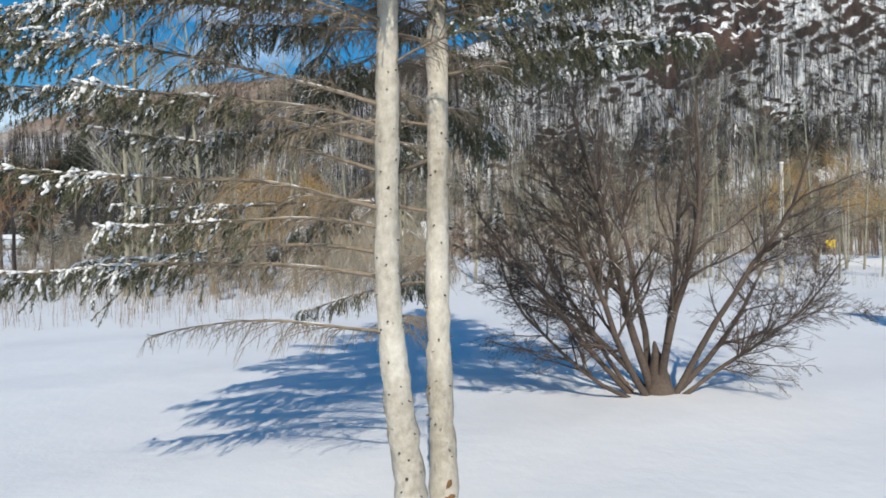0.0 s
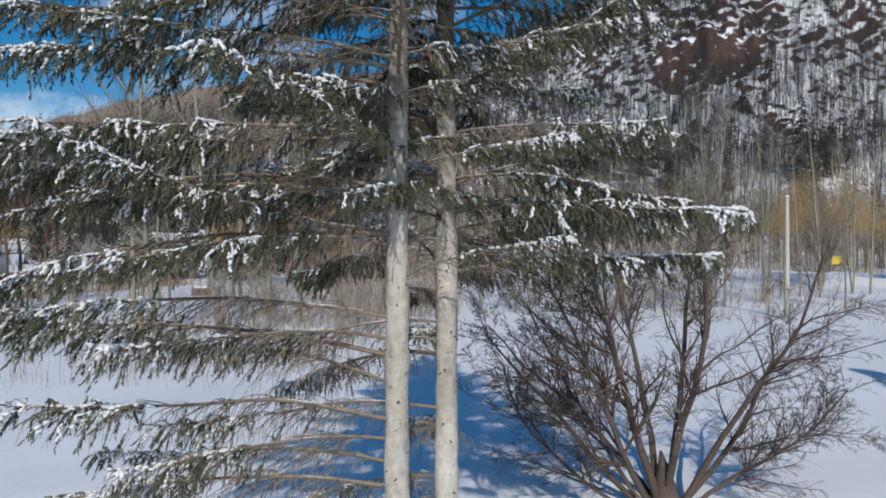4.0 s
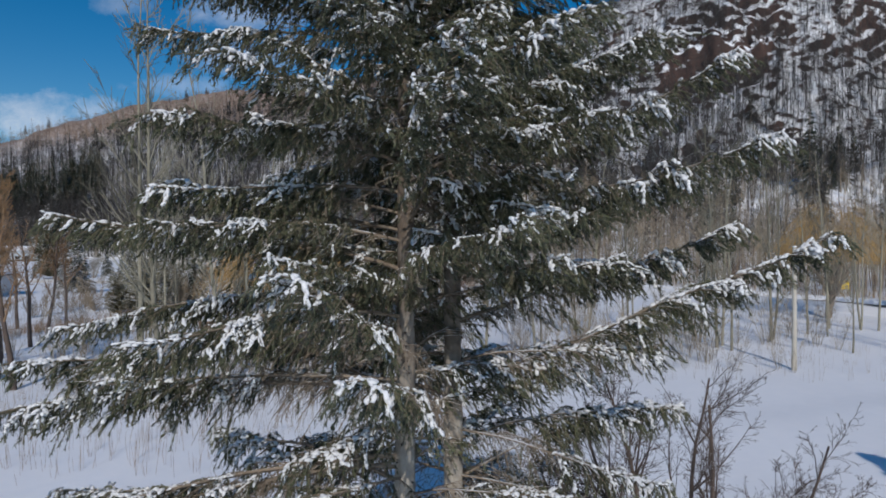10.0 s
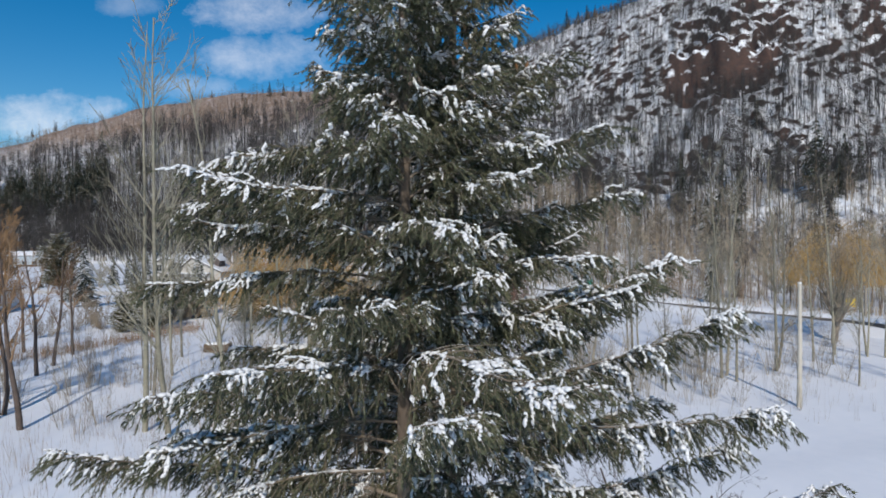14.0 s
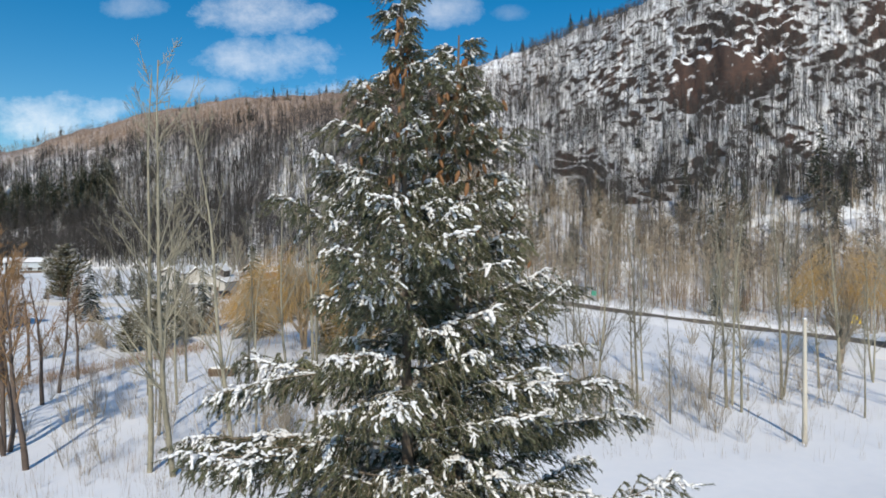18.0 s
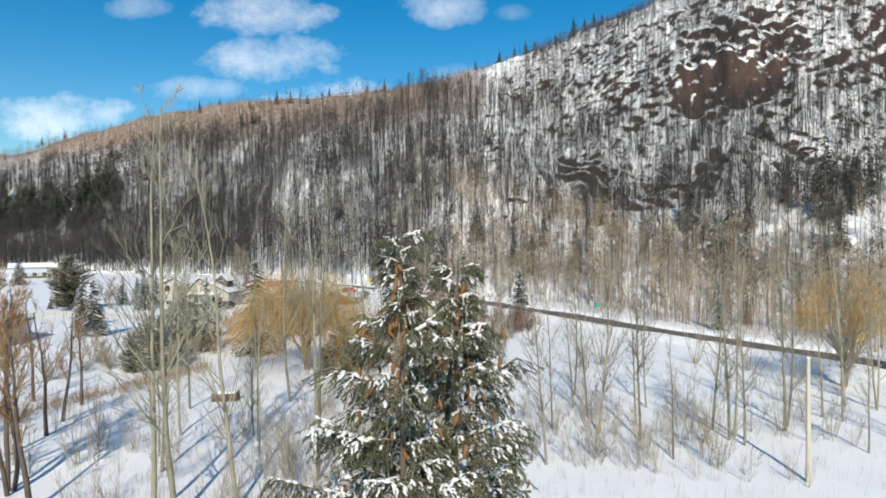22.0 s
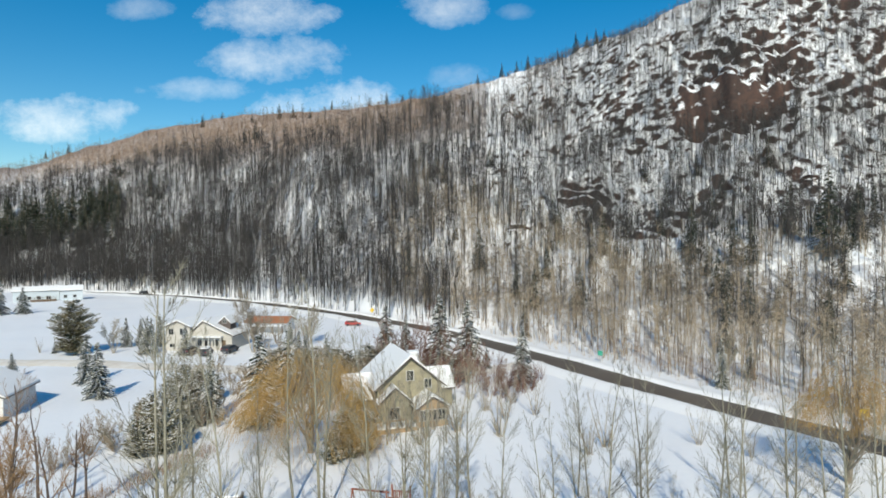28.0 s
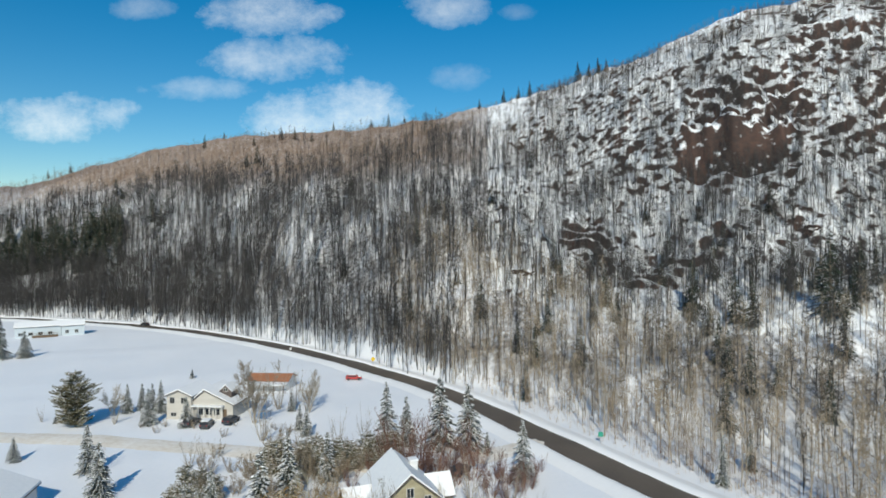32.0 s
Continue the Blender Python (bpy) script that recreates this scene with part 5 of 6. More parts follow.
for i, (u, s, h) in enumerate([(0.059, 0.99, 0.95), (0.083, 0.99, 0.7), (0.101, 0.985, 0.85), (0.178, 0.97, 1.0), (0.196, 0.98, 0.7), (0.21, 0.98, 0.8), (0.223, 0.98, 0.6), (-0.128, 0.98, 0.9), (-0.218, 0.99, 0.6), (-0.156, 0.99, 0.55),
                               (-0.102, 0.99, 0.5), (-0.305, 0.9, 0.9), (-0.282, 0.9, 0.8), (-0.254, 0.85, 0.7), (-0.433, 0.85, 0.8), (-0.699, 0.96, 0.6), (-0.4, 0.99, 0.5), (-0.66, 0.95, 0.55), (0.02, 0.97, 0.6), (-0.35, 0.8, 0.6)]):
    x, y = on_hill(u, s)
    plant_conifer(hill_spr[i % 3], x, y, i * 50, h * 0.85, "small dark conifer on the skyline of the ridge")

# ---------------------------------------------------------------- rock faces on the hill


def outcrop(x, y, wide, tall, seed, label, steps=1.5):
    """Layered rock bulging from the slope, with ledges that hold snow."""
    rng = np.random.default_rng(seed)
    e = 4.0
    gx, gy = (ground_z(x + e, y) - ground_z(x - e, y)) / (2 * e), (ground_z(x, y + e) - ground_z(x, y - e)) / (2 * e)
    down = unit(np.array([-gx, -gy, 0.0]) + 1e-6)
    out = unit(down + np.array([0, 0, 0.30]))
    across = unit(np.cross((0, 0, 1.0), down))
    up = unit(np.cross(out, across)) * -1
    if up[2] < 0:
        up = -up
    na, nb = int(np.clip(wide * 2.2, 16, 90)), int(np.clip(tall * 2.6, 14, 70))
    a, b = np.meshgrid(np.linspace(-1, 1, na), np.linspace(-1, 1, nb))
    edge = 0.12 * np.sin(3 * np.arctan2(b, a) + seed) + 0.10 * np.sin(7 * np.arctan2(b, a) + 2 * seed) + 0.06 * np.sin(13 * np.arctan2(b, a) + seed)
    r = np.sqrt(a**2 + b**2) / (1 + edge)
    dome = np.clip(1 - r**2.6, -1.2, 1)
    tilt = 0.22 * a * wide / 2
    level = b * tall / 2 + tilt + 1.6 * wave(a * wide, b * tall, 21, seed) + 0.7 * wave(a * wide, b * tall, 8, seed + 2)
    ledge = (level / (3.2 + 0.04 * tall)) % 1.0
    crag = 0.5 * wave(a * wide + seed, b * tall, 5.0, seed + 3) + 0.3 * wave(a * wide, b * tall, 2.2, seed + 5)
    off = dome * (1.2 + 0.055 * tall) + np.clip(dome, 0, 1) ** 0.5 * (steps * (1 - ledge) ** 1.5 + crag) + rng.normal(0, 0.05, a.shape) - 0.7 - 1.5 * np.clip(r - 0.9, 0, 1)
    base = np.array([x, y, ground_z(x, y)])
    v = base + a[..., None] * across * wide * 0.56 + b[..., None] * up * tall * 0.6
    below = land(v[..., 0], v[..., 1])
    hug = np.clip(0.15 + 0.95 * r**3, 0, 1)
    v[..., 2] = v[..., 2] * (1 - hug) + below * hug
    v = v + off[..., None] * out
    i, j = np.meshgrid(np.arange(nb - 1), np.arange(na - 1), indexing="ij")
    q = np.stack([i * na + j, i * na + j + 1, (i + 1) * na + j + 1, (i + 1) * na + j], -1).reshape(-1, 4)
    if np.cross(across, up) @ out < 0:
        q = q[:, ::-1]
    inside = (r < 1.12).ravel()
    q = q[inside[q].all(1)]
    local = v.reshape(-1, 3) - base
    thing("rock_outcrop", label, "rock", "rock outcrops", data=mesh_np("rock_outcrop", local, q, ROCK), at=pose(*base))


for i, (x, y, w, h) in enumerate([(19, 212, 9, 6), (116, 185, 7, 5), (109, 199, 5, 4)]):
    outcrop(x, y, w, h, 30 + i, "weathered brown rock outcrop on the wooded slope")

# ---------------------------------------------------------------- buildings
SIDING_CREAM = surface("cream_siding", (0.27, 0.24, 0.155), (0.42, 0.38, 0.26), rough=0.75, grain=3, stain=0.3, bump=0.3, stretch=(0.3, 0.3, 6))
SIDING_GREY = surface("grey_siding", (0.42, 0.40, 0.36), (0.58, 0.55, 0.50), rough=0.75, grain=3, stain=0.3, bump=0.3, stretch=(0.3, 0.3, 6))
SIDING_BLUE = surface("pale_blue_siding", (0.42, 0.48, 0.52), (0.56, 0.62, 0.66), rough=0.7, grain=3, stain=0.3, bump=0.3, stretch=(0.3, 0.3, 6))
SIDING_WHITE = surface("white_siding", (0.62, 0.62, 0.62), (0.78, 0.77, 0.75), rough=0.7, grain=3, stain=0.3, bump=0.3, stretch=(0.3, 0.3, 6))
SHINGLE = surface("dark_shingle", (0.06, 0.05, 0.045), (0.14, 0.11, 0.10), rough=0.9, grain=6, stain=0.6)
TRIM = surface("white_trim", (0.48, 0.47, 0.44), (0.66, 0.65, 0.62), rough=0.6, grain=4, stain=0.5)
TIMBER = surface("weathered_timber", (0.08, 0.055, 0.038), (0.20, 0.14, 0.09), rough=0.85, grain=6, stain=0.8, bump=0.5, stretch=(1, 1, 4))
TIMBER_RED = surface("red_stained_timber", (0.20, 0.055, 0.035), (0.34, 0.115, 0.07), rough=0.8, grain=6, stain=0.8, bump=0.4)
TIMBER_DECK = surface("deck_timber", (0.30, 0.20, 0.11), (0.48, 0.34, 0.20), rough=0.8, grain=5, stain=0.7, bump=0.4)
ORANGE_METAL = surface("rusty_orange_roof", (0.27, 0.105, 0.05), (0.42, 0.185, 0.09), rough=0.6, grain=2, stain=0.3)
RED_PAINT = surface("red_paint", (0.32, 0.03, 0.03), (0.46, 0.06, 0.05), rough=0.4, grain=3, stain=0.6)
DARK_PAINT = surface("dark_car_paint", (0.02, 0.021, 0.024), (0.06, 0.06, 0.065), rough=0.35, grain=3, stain=0.6)
RUBBER = surface("tyre_rubber", (0.02, 0.02, 0.02), (0.05, 0.05, 0.05), rough=0.9, grain=12, stain=2)
YELLOW = surface("sign_yellow", (0.62, 0.42, 0.03), (0.78, 0.55, 0.06), rough=0.5, grain=3, stain=0.8)
GREEN = surface("green_plastic", (0.02, 0.22, 0.15), (0.05, 0.36, 0.25), rough=0.45, grain=3, stain=0.8)
PALE_POST = surface("pale_post", (0.40, 0.36, 0.29), (0.62, 0.58, 0.50), rough=0.85, grain=5, stain=0.6, bump=0.5, stretch=(1, 1, 0.3))
POLE_WOOD = surface("utility_pole_wood", (0.22, 0.19, 0.15), (0.40, 0.36, 0.30), rough=0.85, grain=5, stain=0.6, stretch=(1, 1, 0.3))
LANE = surface("sanded_snow", (0.62, 0.53, 0.42), (0.87, 0.85, 0.81), rough=0.85, grain=0.9, stain=0.12, bump=0.3)


def glass_material():
    mat = bpy.data.materials.new("window_glass")
    mat.use_nodes = True
    b = mat.node_tree.nodes["Principled BSDF"]
    b.inputs["Base Color"].default_value = (0.02, 0.025, 0.03, 1)
    b.inputs["Roughness"].default_value = 0.06
    return mat


GLASS = glass_material()


def box(name, x0, x1, y0, y1, z0, z1, mat, parent, label="", bevel=0.012):
    """A bevelled block between the given bounds, as a part."""
    bm = bmesh.new()
    bmesh.ops.create_cube(bm, size=1)
    bmesh.ops.scale(bm, vec=(x1 - x0, y1 - y0, z1 - z0), verts=bm.verts)
    bmesh.ops.translate(bm, vec=((x0 + x1) / 2, (y0 + y1) / 2, (z0 + z1) / 2), verts=bm.verts)
    if bevel:
        bmesh.ops.bevel(bm, geom=bm.edges[:], offset=min(bevel, 0.2 * min(x1 - x0, y1 - y0, z1 - z0)), segments=1, affect="EDGES")
    me = bpy.data.meshes.new(name)
    bm.to_mesh(me)
    bm.free()
    me.materials.append(mat)
    return part(name, me, parent, label)


def prism(name, outline, depth, axis, mat, parent, label=""):
    """An outline in (across, up), drawn out along the other level axis between two bounds."""
    n = len(outline)
    rows = []
    for d in depth:
        for a, z in outline:
            rows.append((a, d, z) if axis == "y" else (d, a, z))
    me = bpy.data.meshes.new(name)
    faces = [tuple(range(n))[::-1], tuple(range(n, 2 * n))] + [(i, (i + 1) % n, n + (i + 1) % n, n + i) for i in range(n)]
    me.from_pydata(rows, [], faces)
    bm = bmesh.new()
    bm.from_mesh(me)
    bmesh.ops.recalc_face_normals(bm, faces=bm.faces[:])
    bm.to_mesh(me)
    bm.free()
    me.materials.append(mat)
    return part(name, me, parent, label)


def gable(parent, a0, a1, d0, d1, eave, peak, axis, wall, over=0.45, snow=0.28, ridge=None, foot=-0.4):
    """A gabled block: walls, two roof slopes with fascia thickness, and the snow on them. The ridge runs along the given axis."""
    mid = (a0 + a1) / 2 if ridge is None else ridge
    prism("wall", [(a0, foot), (a1, foot), (a1, eave), (mid, peak), (a0, eave)], (d0, d1), axis, wall, parent)
    for end, edge in ((a0, -over), (a1, over)):
        k = (peak - eave) / abs(end - mid)
        lo = (end + edge, eave - abs(edge) * k)
        slab = [lo, (mid, peak), (mid, peak + 0.18), (lo[0], lo[1] + 0.18)]
        slope = prism("roof", [(x, z + 0.02) for x, z in slab], (d0 - over, d1 + over), axis, SHINGLE, parent)
        prism("roof_snow", [(x, z + 0.21) for x, z in slab[:2]] + [(mid, peak + 0.21 + snow), (lo[0] + (0.1 if edge < 0 else -0.1), lo[1] + 0.21 + snow * 0.9)], (d0 - over + 0.05, d1 + over - 0.05), axis, SNOW_CLUMP, slope, "thick snow on the roof")


def window(parent, at, w, h, face):
    """A window proud of a wall: frame, pane, sill. face: 's', 'e' or 'w'."""
    x, y, z = at
    out = {"s": (0, -1), "e": (1, 0), "w": (-1, 0)}[face]
    frame_ = tagged(new("window"), "")
    frame_.parent = parent
    frame_.matrix_basis = pose(x, y, z, 0, 0, {"s": 0, "e": 90, "w": -90}[face])
    t = 0.08
    for nm, b in (("frame_side", (-w / 2 - t, -w / 2, -0.06, 0.03, -t, h + t)), ("frame_side", (w / 2, w / 2 + t, -0.06, 0.03, -t, h + t)), ("frame_head", (-w / 2, w / 2, -0.06, 0.03, h, h + t)), ("sill", (-w / 2 - 0.12, w / 2 + 0.12, -0.12, 0.03, -t, 0)), ("mullion", (-0.03, 0.03, -0.05, 0.03, 0, h))):
        box(nm, *b, TRIM, frame_, bevel=0)
    box("pane", -w / 2, w / 2, -0.03, 0.02, 0, h, GLASS, frame_, bevel=0)
    return frame_


def house(label, x, y, turn):
    return thing("house", label, "house", at=pose(x, y, ground_z(x, y), 0, 0, turn))


# cream gabled house among the willows
h = house("cream two-storey gabled house with snowy roofs and a timber sunroom", -9.0, 83.5, 21)
gable(h, -4.3, 4.3, -4.6, 5.0, 4.7, 8.3, "y", SIDING_CREAM, over=0.6)
gable(h, -1.8, 3.6, -7.6, -4.35, 2.9, 5.2, "x", SIDING_CREAM, over=0.5)
gable(h, -4.25, -0.5, -6.0, -4.65, 3.1, 4.8, "y", SIDING_CREAM, over=0.35)
gable(h, 0.6, 4.6, 4.35, 7.6, 3.0, 5.0, "x", SIDING_CREAM, over=0.4)
gable(h, 0.1, 4.0, -7.8, -4.65, 2.5, 3.7, "y", TIMBER_DECK, over=0.35)
for k in range(3):
    window(h, (0.85 + 1.2 * k, -7.8, 0.95), 0.95, 1.25, "s")
for k in range(2):
    window(h, (4.0, -6.9 + 1.3 * k, 0.95), 0.95, 1.25, "e")
for wx, wz, ww, hh in ((0.0, 5.4, 0.9, 1.2), (2.4, 4.3, 0.9, 1.1)):
    window(h, (wx, -4.6, wz), ww, hh, "s")
window(h, (-2.4, -6.0, 1.0), 1.2, 1.4, "s")
window(h, (-6.0, -1.8, 1.0), 1.2, 1.2, "s")
for k in range(3):
    window(h, (4.3, -3.2 + 2.4 * k, 1.2), 0.9, 1.2, "e")
box("chimney", 1.9, 3.0, 2.2, 3.3, 5.0, 7.6, SIDING_WHITE, h, "white boxed chimney")
box("chimney_cap", 1.8, 3.1, 2.1, 3.4, 7.6, 7.85, SNOW_CLUMP, h, "snow cap")
box("stove_pipe", -0.1, 0.1, 4.4, 4.6, 8.2, 9.1, SHINGLE, h, "dark metal stove pipe")
box("deck", -5.4, 0.0, -8.6, -6.05, -0.3, 0.5, TIMBER_DECK, h, "timber deck under snow")
box("deck_snow", -5.3, -0.1, -8.5, -6.1, 0.504, 0.68, SNOW_CLUMP, h, "snow on the deck", bevel=0.06)
for k in range(5):
    box("deck_post", -5.4 + 1.3 * k, -5.28 + 1.3 * k, -8.6, -8.48, 0.5, 1.5, TIMBER_DECK, h)
box("deck_rail", -5.4, 0.0, -8.62, -8.46, 1.5, 1.6, TIMBER_DECK, h)

# grey split-level house
h = house("grey split-level house with broad snowy roof and white porch", -58.5, 134, -4)
gable(h, -7.2, -1.6, -2.6, 6.5, 5.1, 6.3, "y", SIDING_GREY)
gable(h, -2.5, 7.5, -1.6, 7.0, 3.2, 6.2, "y", SIDING_GREY, ridge=1.0)
gable(h, 3.6, 6.2, 0.4, 3.5, 5.6, 6.8, "y", SHINGLE, over=0.25)
box("porch_roof", -1.5, 5.6, -3.0, -1.2, 2.9, 3.12, SNOW_CLUMP, h, "snow-covered porch roof")
for k in range(6):
    box("porch_post", -1.3 + 1.33 * k, -1.12 + 1.33 * k, -2.85, -2.67, -0.3, 2.9, TRIM, h)
for k in range(2):
    window(h, (-5.9 + 2.6 * k, -2.6, 3.5), 1.1, 1.3, "s")
window(h, (-5.6, -2.6, 0.7), 1.2, 0.8, "s")
for k in range(3):
    window(h, (0.0 + 1.9 * k, -1.6, 0.9), 1.3, 1.3, "s")
box("front_door", 5.2, 6.1, -1.68, -1.58, 0.2, 2.2, TIMBER, h)
window(h, (4.9, 0.4, 5.7), 0.9, 0.6, "s")

# long shed with an orange metal roof behind it
b = thing("barn", "long low barn with a rusty orange metal roof", "barn", at=pose(-51.5, 161, ground_z(-51.5, 161), 0, 0, -3))
prism("wall", [(-3.0, -0.4), (3.0, -0.4), (3.0, 2.6), (0, 3.7), (-3.0, 2.6)], (-6.0, 5.0), "x", SIDING_WHITE, b)
for end in (-1, 1):
    prism("roof", [(end * 3.5, 2.46), (0, 3.76), (0, 3.9), (end * 3.5, 2.6)], (-6.4, 5.4), "x", ORANGE_METAL, b, "orange ribbed metal")
box("lower_roof_snow", -6.0, 5.0, -6.4, -3.02, 2.0, 2.25, SNOW_CLUMP, b)
for k in range(5):
    box("post", -5.9 + 2.6 * k, -5.7 + 2.6 * k, -5.5, -5.3, -0.4, 2.0, TIMBER, b)

# pale blue bungalow by the far bend
h = house("long pale blue bungalow with low snowy roof", -176, 252, 33)
gable(h, -3.6, 3.6, -12, 4.0, 4.4, 5.8, "x", SIDING_BLUE)
gable(h, -4.2, 3.0, 4.2, 12.5, 4.2, 5.7, "x", SIDING_BLUE)
for k in range(4):
    window(h, (-10 + 3.4 * k, -3.6, 1.0), 1.5, 1.2, "s")
for k in range(2):
    window(h, (6.2 + 3.4 * k, -4.2, 1.1), 1.2, 1.2, "s")
box("deck", -6, 3, -6.2, -3.7, -0.3, 0.8, TIMBER, h, "dark timber deck")
for k in range(7):
    box("rail_post", -6 + 1.45 * k, -5.9 + 1.45 * k, -6.2, -6.1, 0.8, 1.8, TIMBER, h)
box("rail", -6, 3, -6.21, -6.09, 1.8, 1.9, TIMBER, h)

# white house with a deck at the valley's west side
h = house("white gabled house with red trim and a timber deck", -66.5, 80.5, 14)
gable(h, -4.8, 4.8, -3.2, 6.5, 2.9, 4.9, "y", SIDING_WHITE)
prism("verge_board", [(-5.2, 2.55), (0, 4.75), (0, 5.0), (-5.2, 2.85)], (-3.75, -3.6), "y", RED_PAINT, h, "dark red verge board")
window(h, (-1.6, -3.2, 1.2), 1.2, 1.4, "s")
box("glass_door", 1.6, 3.2, -3.27, -3.18, 0.5, 2.6, GLASS, h)
box("deck", -3.0, 5.6, -7.0, -3.3, 0.15, 0.45, TIMBER_DECK, h)
for k in range(8):
    box("deck_post", -2.95 + 1.2 * k, -2.83 + 1.2 * k, -6.95, -6.83, -0.3, 1.4, TIMBER_DECK, h)
box("deck_rail", -3.0, 5.6, -6.98, -6.8, 1.4, 1.5, TIMBER_DECK, h)
for k in range(26):
    box("baluster", -2.8 + 0.32 * k, -2.76 + 0.32 * k, -6.91, -6.87, 0.45, 1.4, TIMBER_DECK, h, bevel=0)

# ---------------------------------------------------------------- vehicles


def car(label, x, y, turn, paint, snowy=False, size=1.0):
    """A parked car: body, cabin glass, four wheels, lamps, and snow when it lies on it."""
    ob = thing("car", label, "car", at=pose(x, y, ground_z(x, y) + (0.16 if not snowy else 0.0), 0, 0, turn) @ Matrix.Scale(size, 4))
    prism("body", [(-2.2, 0.35), (2.2, 0.35), (2.25, 0.75), (1.3, 0.95), (0.75, 1.42), (-1.5, 1.46), (-2.15, 0.98)], (-0.88, 0.88), "y", paint, ob)
    prism("side_glass", [(0.95, 0.97), (0.62, 1.34), (-1.4, 1.38), (-1.8, 1.0)], (-0.89, 0.89), "y", GLASS, ob)
    wheel = bpy.data.meshes.new("wheel")
    bm = bmesh.new()
    bmesh.ops.create_cone(bm, cap_ends=True, segments=16, radius1=0.33, radius2=0.33, depth=0.22, matrix=Matrix.Rotation(radians(90), 4, "X"))
    bm.to_mesh(wheel)
    bm.free()
    wheel.materials.append(RUBBER)
    for wx in (-1.4, 1.4):
        for wy in (-0.82, 0.82):
            part("wheel", wheel, ob).location = (wx, wy, 0.33)
    for wy in (-0.62, 0.62):
        box("headlight", 2.14, 2.24, wy - 0.18, wy + 0.18, 0.62, 0.78, GLASS, ob)
        box("tail_light", -2.2, -2.1, wy - 0.16, wy + 0.16, 0.8, 0.95, RED_PAINT, ob)
    if snowy:
        box("roof_snow", -1.5, 0.7, -0.8, 0.8, 1.46, 1.66, SNOW_CLUMP, ob, bevel=0.08)
        box("hood_snow", 1.2, 2.15, -0.8, 0.8, 0.86, 1.02, SNOW_CLUMP, ob, bevel=0.06)


car("dark car driving on the cleared road", -151, 281.5, 150, DARK_PAINT)
car("red car half buried under snow in the field", -32, 171, 10, RED_PAINT, True)
car("dark car parked behind the cream house", -1.2, 101, 60, DARK_PAINT)
car("dark car parked in the driveway", -58.3, 127.5, 80, DARK_PAINT)
car("dark car with snow on its roof in the driveway", -54.6, 126.5, 95, DARK_PAINT, True)
car("dark car parked beside the porch", -50.4, 128.8, 80, DARK_PAINT)

# ---------------------------------------------------------------- lane, poles, signs
lane_line = smooth_line([(-190, 126), (-120, 119), (-93, 118.3), (-69, 116.5), (-45, 112.5), (-25, 107), (-8, 104), (6, 112), (14.5, 118)], 2.0)
thing("lane", "narrow lane of sanded packed snow", "lane", kind="structure", data=ribbon("lane", lane_line, [(-3.4, -0.06), (-2.4, 0.09), (0, 0.13), (2.4, 0.09), (3.4, -0.06)], LANE))

post = thing("post", "pale weathered wooden post standing in the snow", "post", at=pose(19.9, 36.2, ground_z(19.9, 36.2)))
part("shaft", crooked_trunk("shaft", [(0, 0, -0.4), (0.02, 0, 3), (0.0, 0, 7.2)], [0.15, 0.13, 0.10], PALE_POST, 12, 20, 5, 0.03), post)
box("top_snow", -0.09, 0.09, -0.09, 0.09, 7.19, 7.27, SNOW_CLUMP, post, bevel=0.03)

def pipe(name, pts, r, mat, sides=5):
    """One unbroken thin tube along the points."""
    pts = np.asarray(pts, float)
    along = unit(np.gradient(pts, axis=0))
    a = unit(np.cross(along, (0, 0, 1.0)))
    b = np.cross(a, along)
    ang = np.arange(sides) * 2 * np.pi / sides
    v = pts[:, None] + r * (a[:, None] * np.cos(ang)[None, :, None] + b[:, None] * np.sin(ang)[None, :, None])
    i, j = np.meshgrid(np.arange(len(pts) - 1), np.arange(sides), indexing="ij")
    f = np.stack([i * sides + j, i * sides + (j + 1) % sides, (i + 1) * sides + (j + 1) % sides, (i + 1) * sides + j], -1).reshape(-1, 4)
    return mesh_np(name, v.reshape(-1, 3), f, mat, True)


POLES = [(-152, 291), (-104, 262.5), (-62, 229), (-28, 193), (-4, 165.5), (11.4, 136.4), (26.9, 122), (40, 98.5), (51, 78), (63, 55), (76, 30)]
for px, py in POLES:
    ob = thing("utility_pole", "grey wooden utility pole beside the road", "utility pole", "roadside utility poles", at=pose(px, py, ground_z(px, py), 0, 0, 30))
    part("pole", tube_mesh("pole", [(0, 0, -0.5, 0, 0, 4.5, 0.15, 0.13), (0, 0, 4.5, 0, 0, 9.2, 0.13, 0.10)], POLE_WOOD, 10), ob)
    box("crossarm", -0.9, 0.9, -0.06, 0.06, 8.6, 8.75, POLE_WOOD, ob)
    for k in (-0.8, 0.0, 0.8):
        part("insulator", tube_mesh("insulator", [(k, 0, 8.75, k, 0, 8.9, 0.04, 0.05), (k, 0, 8.9, k, 0, 8.93, 0.05, 0.01)], GLASS, 8), ob)
for (xa, ya), (xb, yb) in zip(POLES[:-1], POLES[1:]):
    for h0, sag in ((8.85, 0.7), (6.6, 0.9)):
        za, zb = ground_z(xa, ya) + h0, ground_z(xb, yb) + h0
        t = np.linspace(0, 1, 11)
        p = np.stack([xa + (xb - xa) * t, ya + (yb - ya) * t, za + (zb - za) * t - sag * 4 * t * (1 - t)], 1)
        thing("overhead_wire", "thin dark overhead wire slung between poles", "wire", "overhead wires", data=pipe("overhead_wire", p, 0.014, RUBBER))


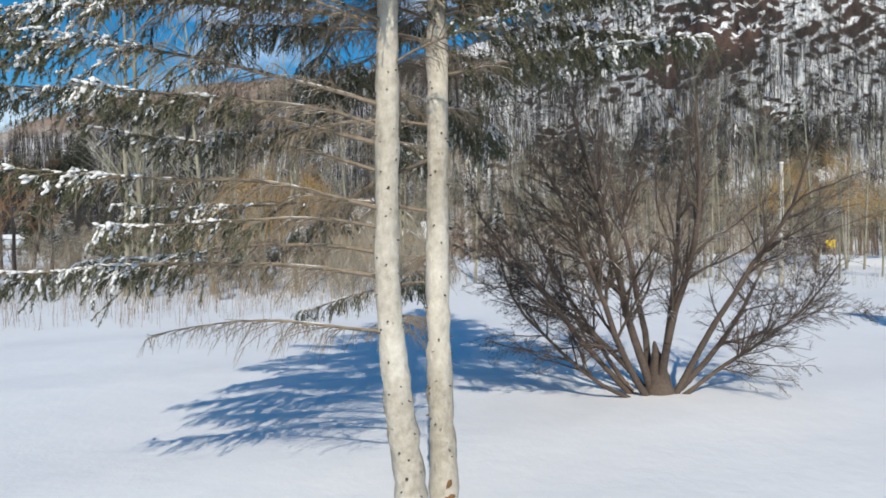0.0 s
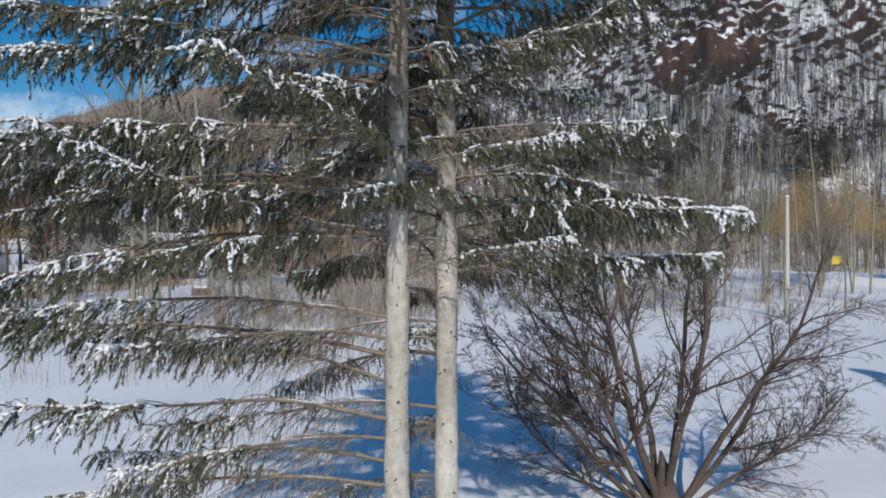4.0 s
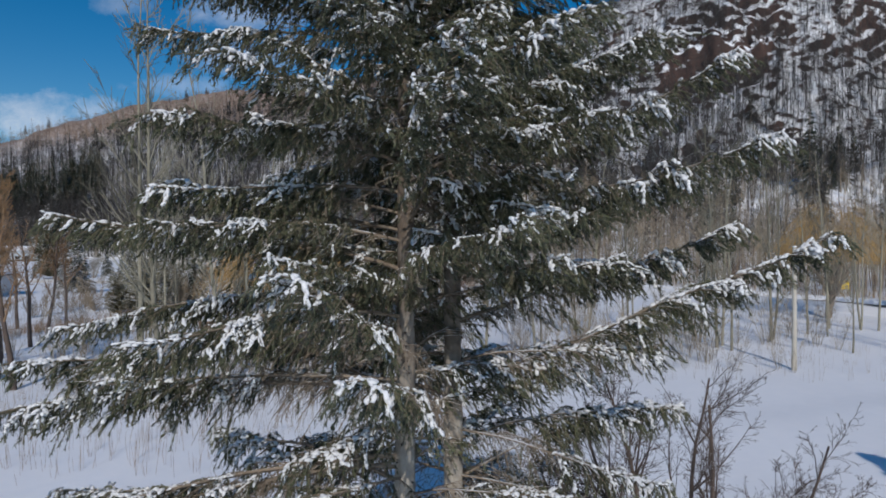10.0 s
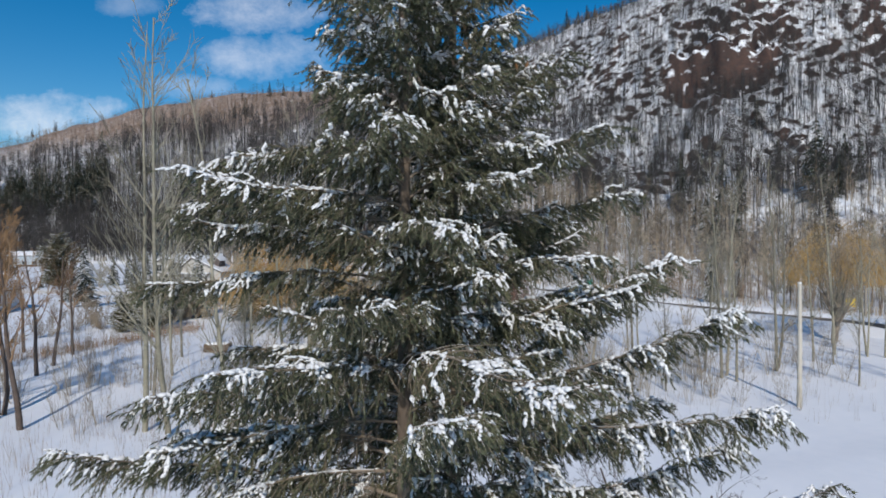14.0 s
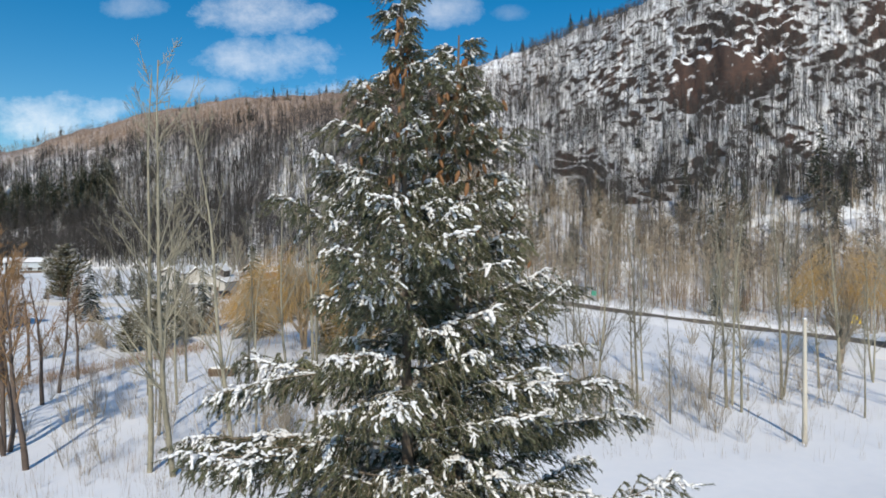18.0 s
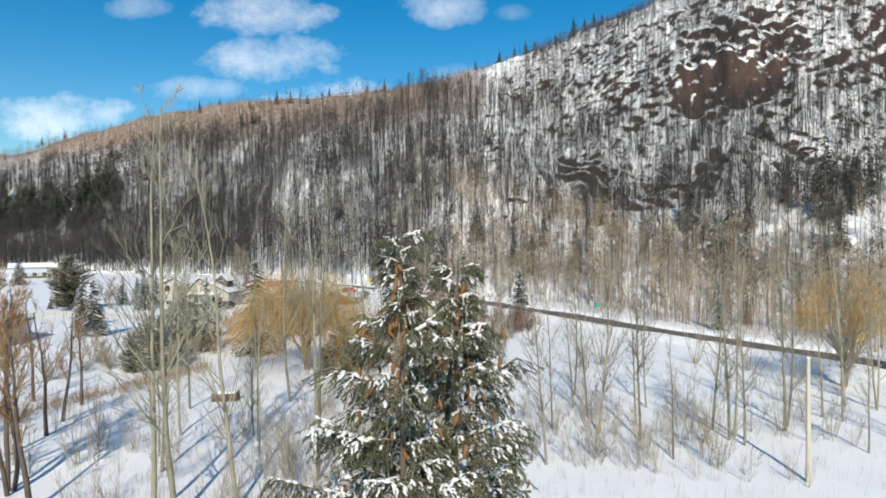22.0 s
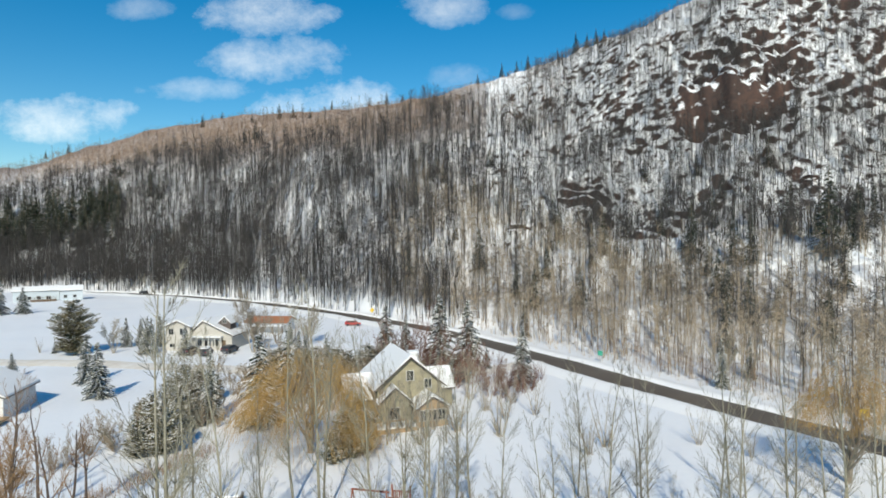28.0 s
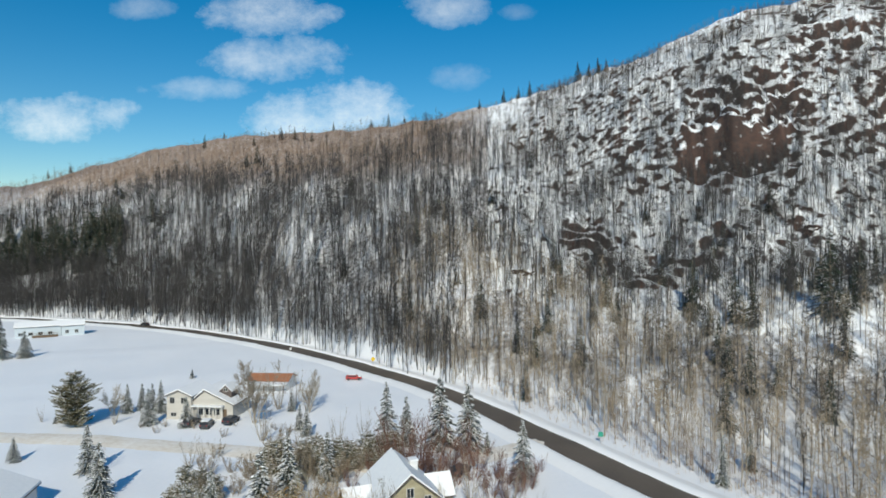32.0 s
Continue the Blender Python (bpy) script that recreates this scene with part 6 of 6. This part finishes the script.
def sign(label, x, y, mat, w, hgt, turn, diamond=False):
    ob = thing("road_sign", label, "sign", at=pose(x, y, ground_z(x, y), 0, 0, turn))
    part("sign_post", tube_mesh("sign_post", [(0, 0, -0.4, 0, 0, hgt + w * 0.4, 0.04, 0.04)], POLE_WOOD, 8), ob)
    plate = box("plate", -w / 2, w / 2, -0.075, -0.05, -w / 2, w / 2, mat, ob)
    plate.matrix_basis = pose(0, 0, hgt, 0, 45 if diamond else 0, 0)


sign("yellow diamond warning sign at the road bend", -29.5, 190, YELLOW, 1.1, 2.2, 20, True)
sign("yellow marker sign beside the road", 48.2, 76.5, YELLOW, 1.0, 2.0, -20)
sign("small green sign on a post beside the road", 25.2, 117.5, GREEN, 0.9, 1.7, -15)
sign("small white marker sign at the roadside", -61.7, 211.5, TRIM, 0.7, 1.6, 20)

# ---------------------------------------------------------------- play set and timber crib
p = thing("play_set", "red-stained timber play tower with a green slide", "play set", at=pose(-5.7, 50.8, ground_z(-5.7, 50.8), 0, 0, -12))
for sx in (-0.8, 0.8):
    for sy in (-0.7, 0.7):
        box("post", sx - 0.06, sx + 0.06, sy - 0.06, sy + 0.06, -0.3, 2.7, TIMBER_RED, p)
box("platform", -0.86, 0.86, -0.76, 0.76, 1.2, 1.3, TIMBER_RED, p)
for side in (-0.74, 0.74):
    for k in range(9):
        box("rail_slat", -0.75 + 0.18 * k, -0.66 + 0.18 * k, side - 0.02, side + 0.02, 1.3, 2.1, TIMBER_RED, p, bevel=0)
    box("top_rail", -0.86, 0.86, side - 0.04, side + 0.04, 2.1, 2.2, TIMBER_RED, p)
for k in range(6):
    box("wall_board", -0.84, -0.80, -0.7 + 0.235 * k, -0.48 + 0.235 * k, 0.1, 1.2, TIMBER_RED, p, bevel=0)
box("platform_snow", -0.8, 0.8, -0.7, 0.7, 1.3, 1.48, SNOW_CLUMP, p, bevel=0.05)
box("swing_beam", -4.2, -0.8, -0.06, 0.06, 2.2, 2.34, TIMBER_RED, p)
for sy in (-1, 1):
    part("swing_leg", tube_mesh("swing_leg", [(-4.1, 0, 2.25, -4.2, sy * 1.1, -0.3, 0.06, 0.06)], TIMBER_RED, 8), p)
slide = [(0.8, 1.35), (1.2, 1.3), (2.6, 0.35), (3.1, 0.3)]
prism("slide", slide + [(x, z - 0.12) for x, z in slide[::-1]], (-0.4, 0.4), "y", GREEN, p, "green plastic slide")
for sy in (-0.42, 0.36):
    prism("slide_edge", [(x, z + 0.16) for x, z in slide] + [(x, z - 0.12) for x, z in slide[::-1]], (sy, sy + 0.06), "y", GREEN, p)

c = thing("timber_crib", "low dark timber crib with snow on top", "timber crib", at=pose(-21.3, 54.2, ground_z(-21.3, 54.2), 0, 0, 8))
for k in range(4):
    for sy in (-0.55, 0.55):
        box("log", -1.1, 1.1, sy - 0.09, sy + 0.09, -0.1 + 0.2 * k, 0.08 + 0.2 * k, TIMBER, c)
    for sx in (-0.95, 0.95):
        box("log", sx - 0.09, sx + 0.09, -0.7, 0.7, 0.0 + 0.2 * k, 0.17 + 0.2 * k, TIMBER, c)
box("snow", -1.0, 1.0, -0.5, 0.5, 0.5, 0.86, SNOW_CLUMP, c, bevel=0.1)
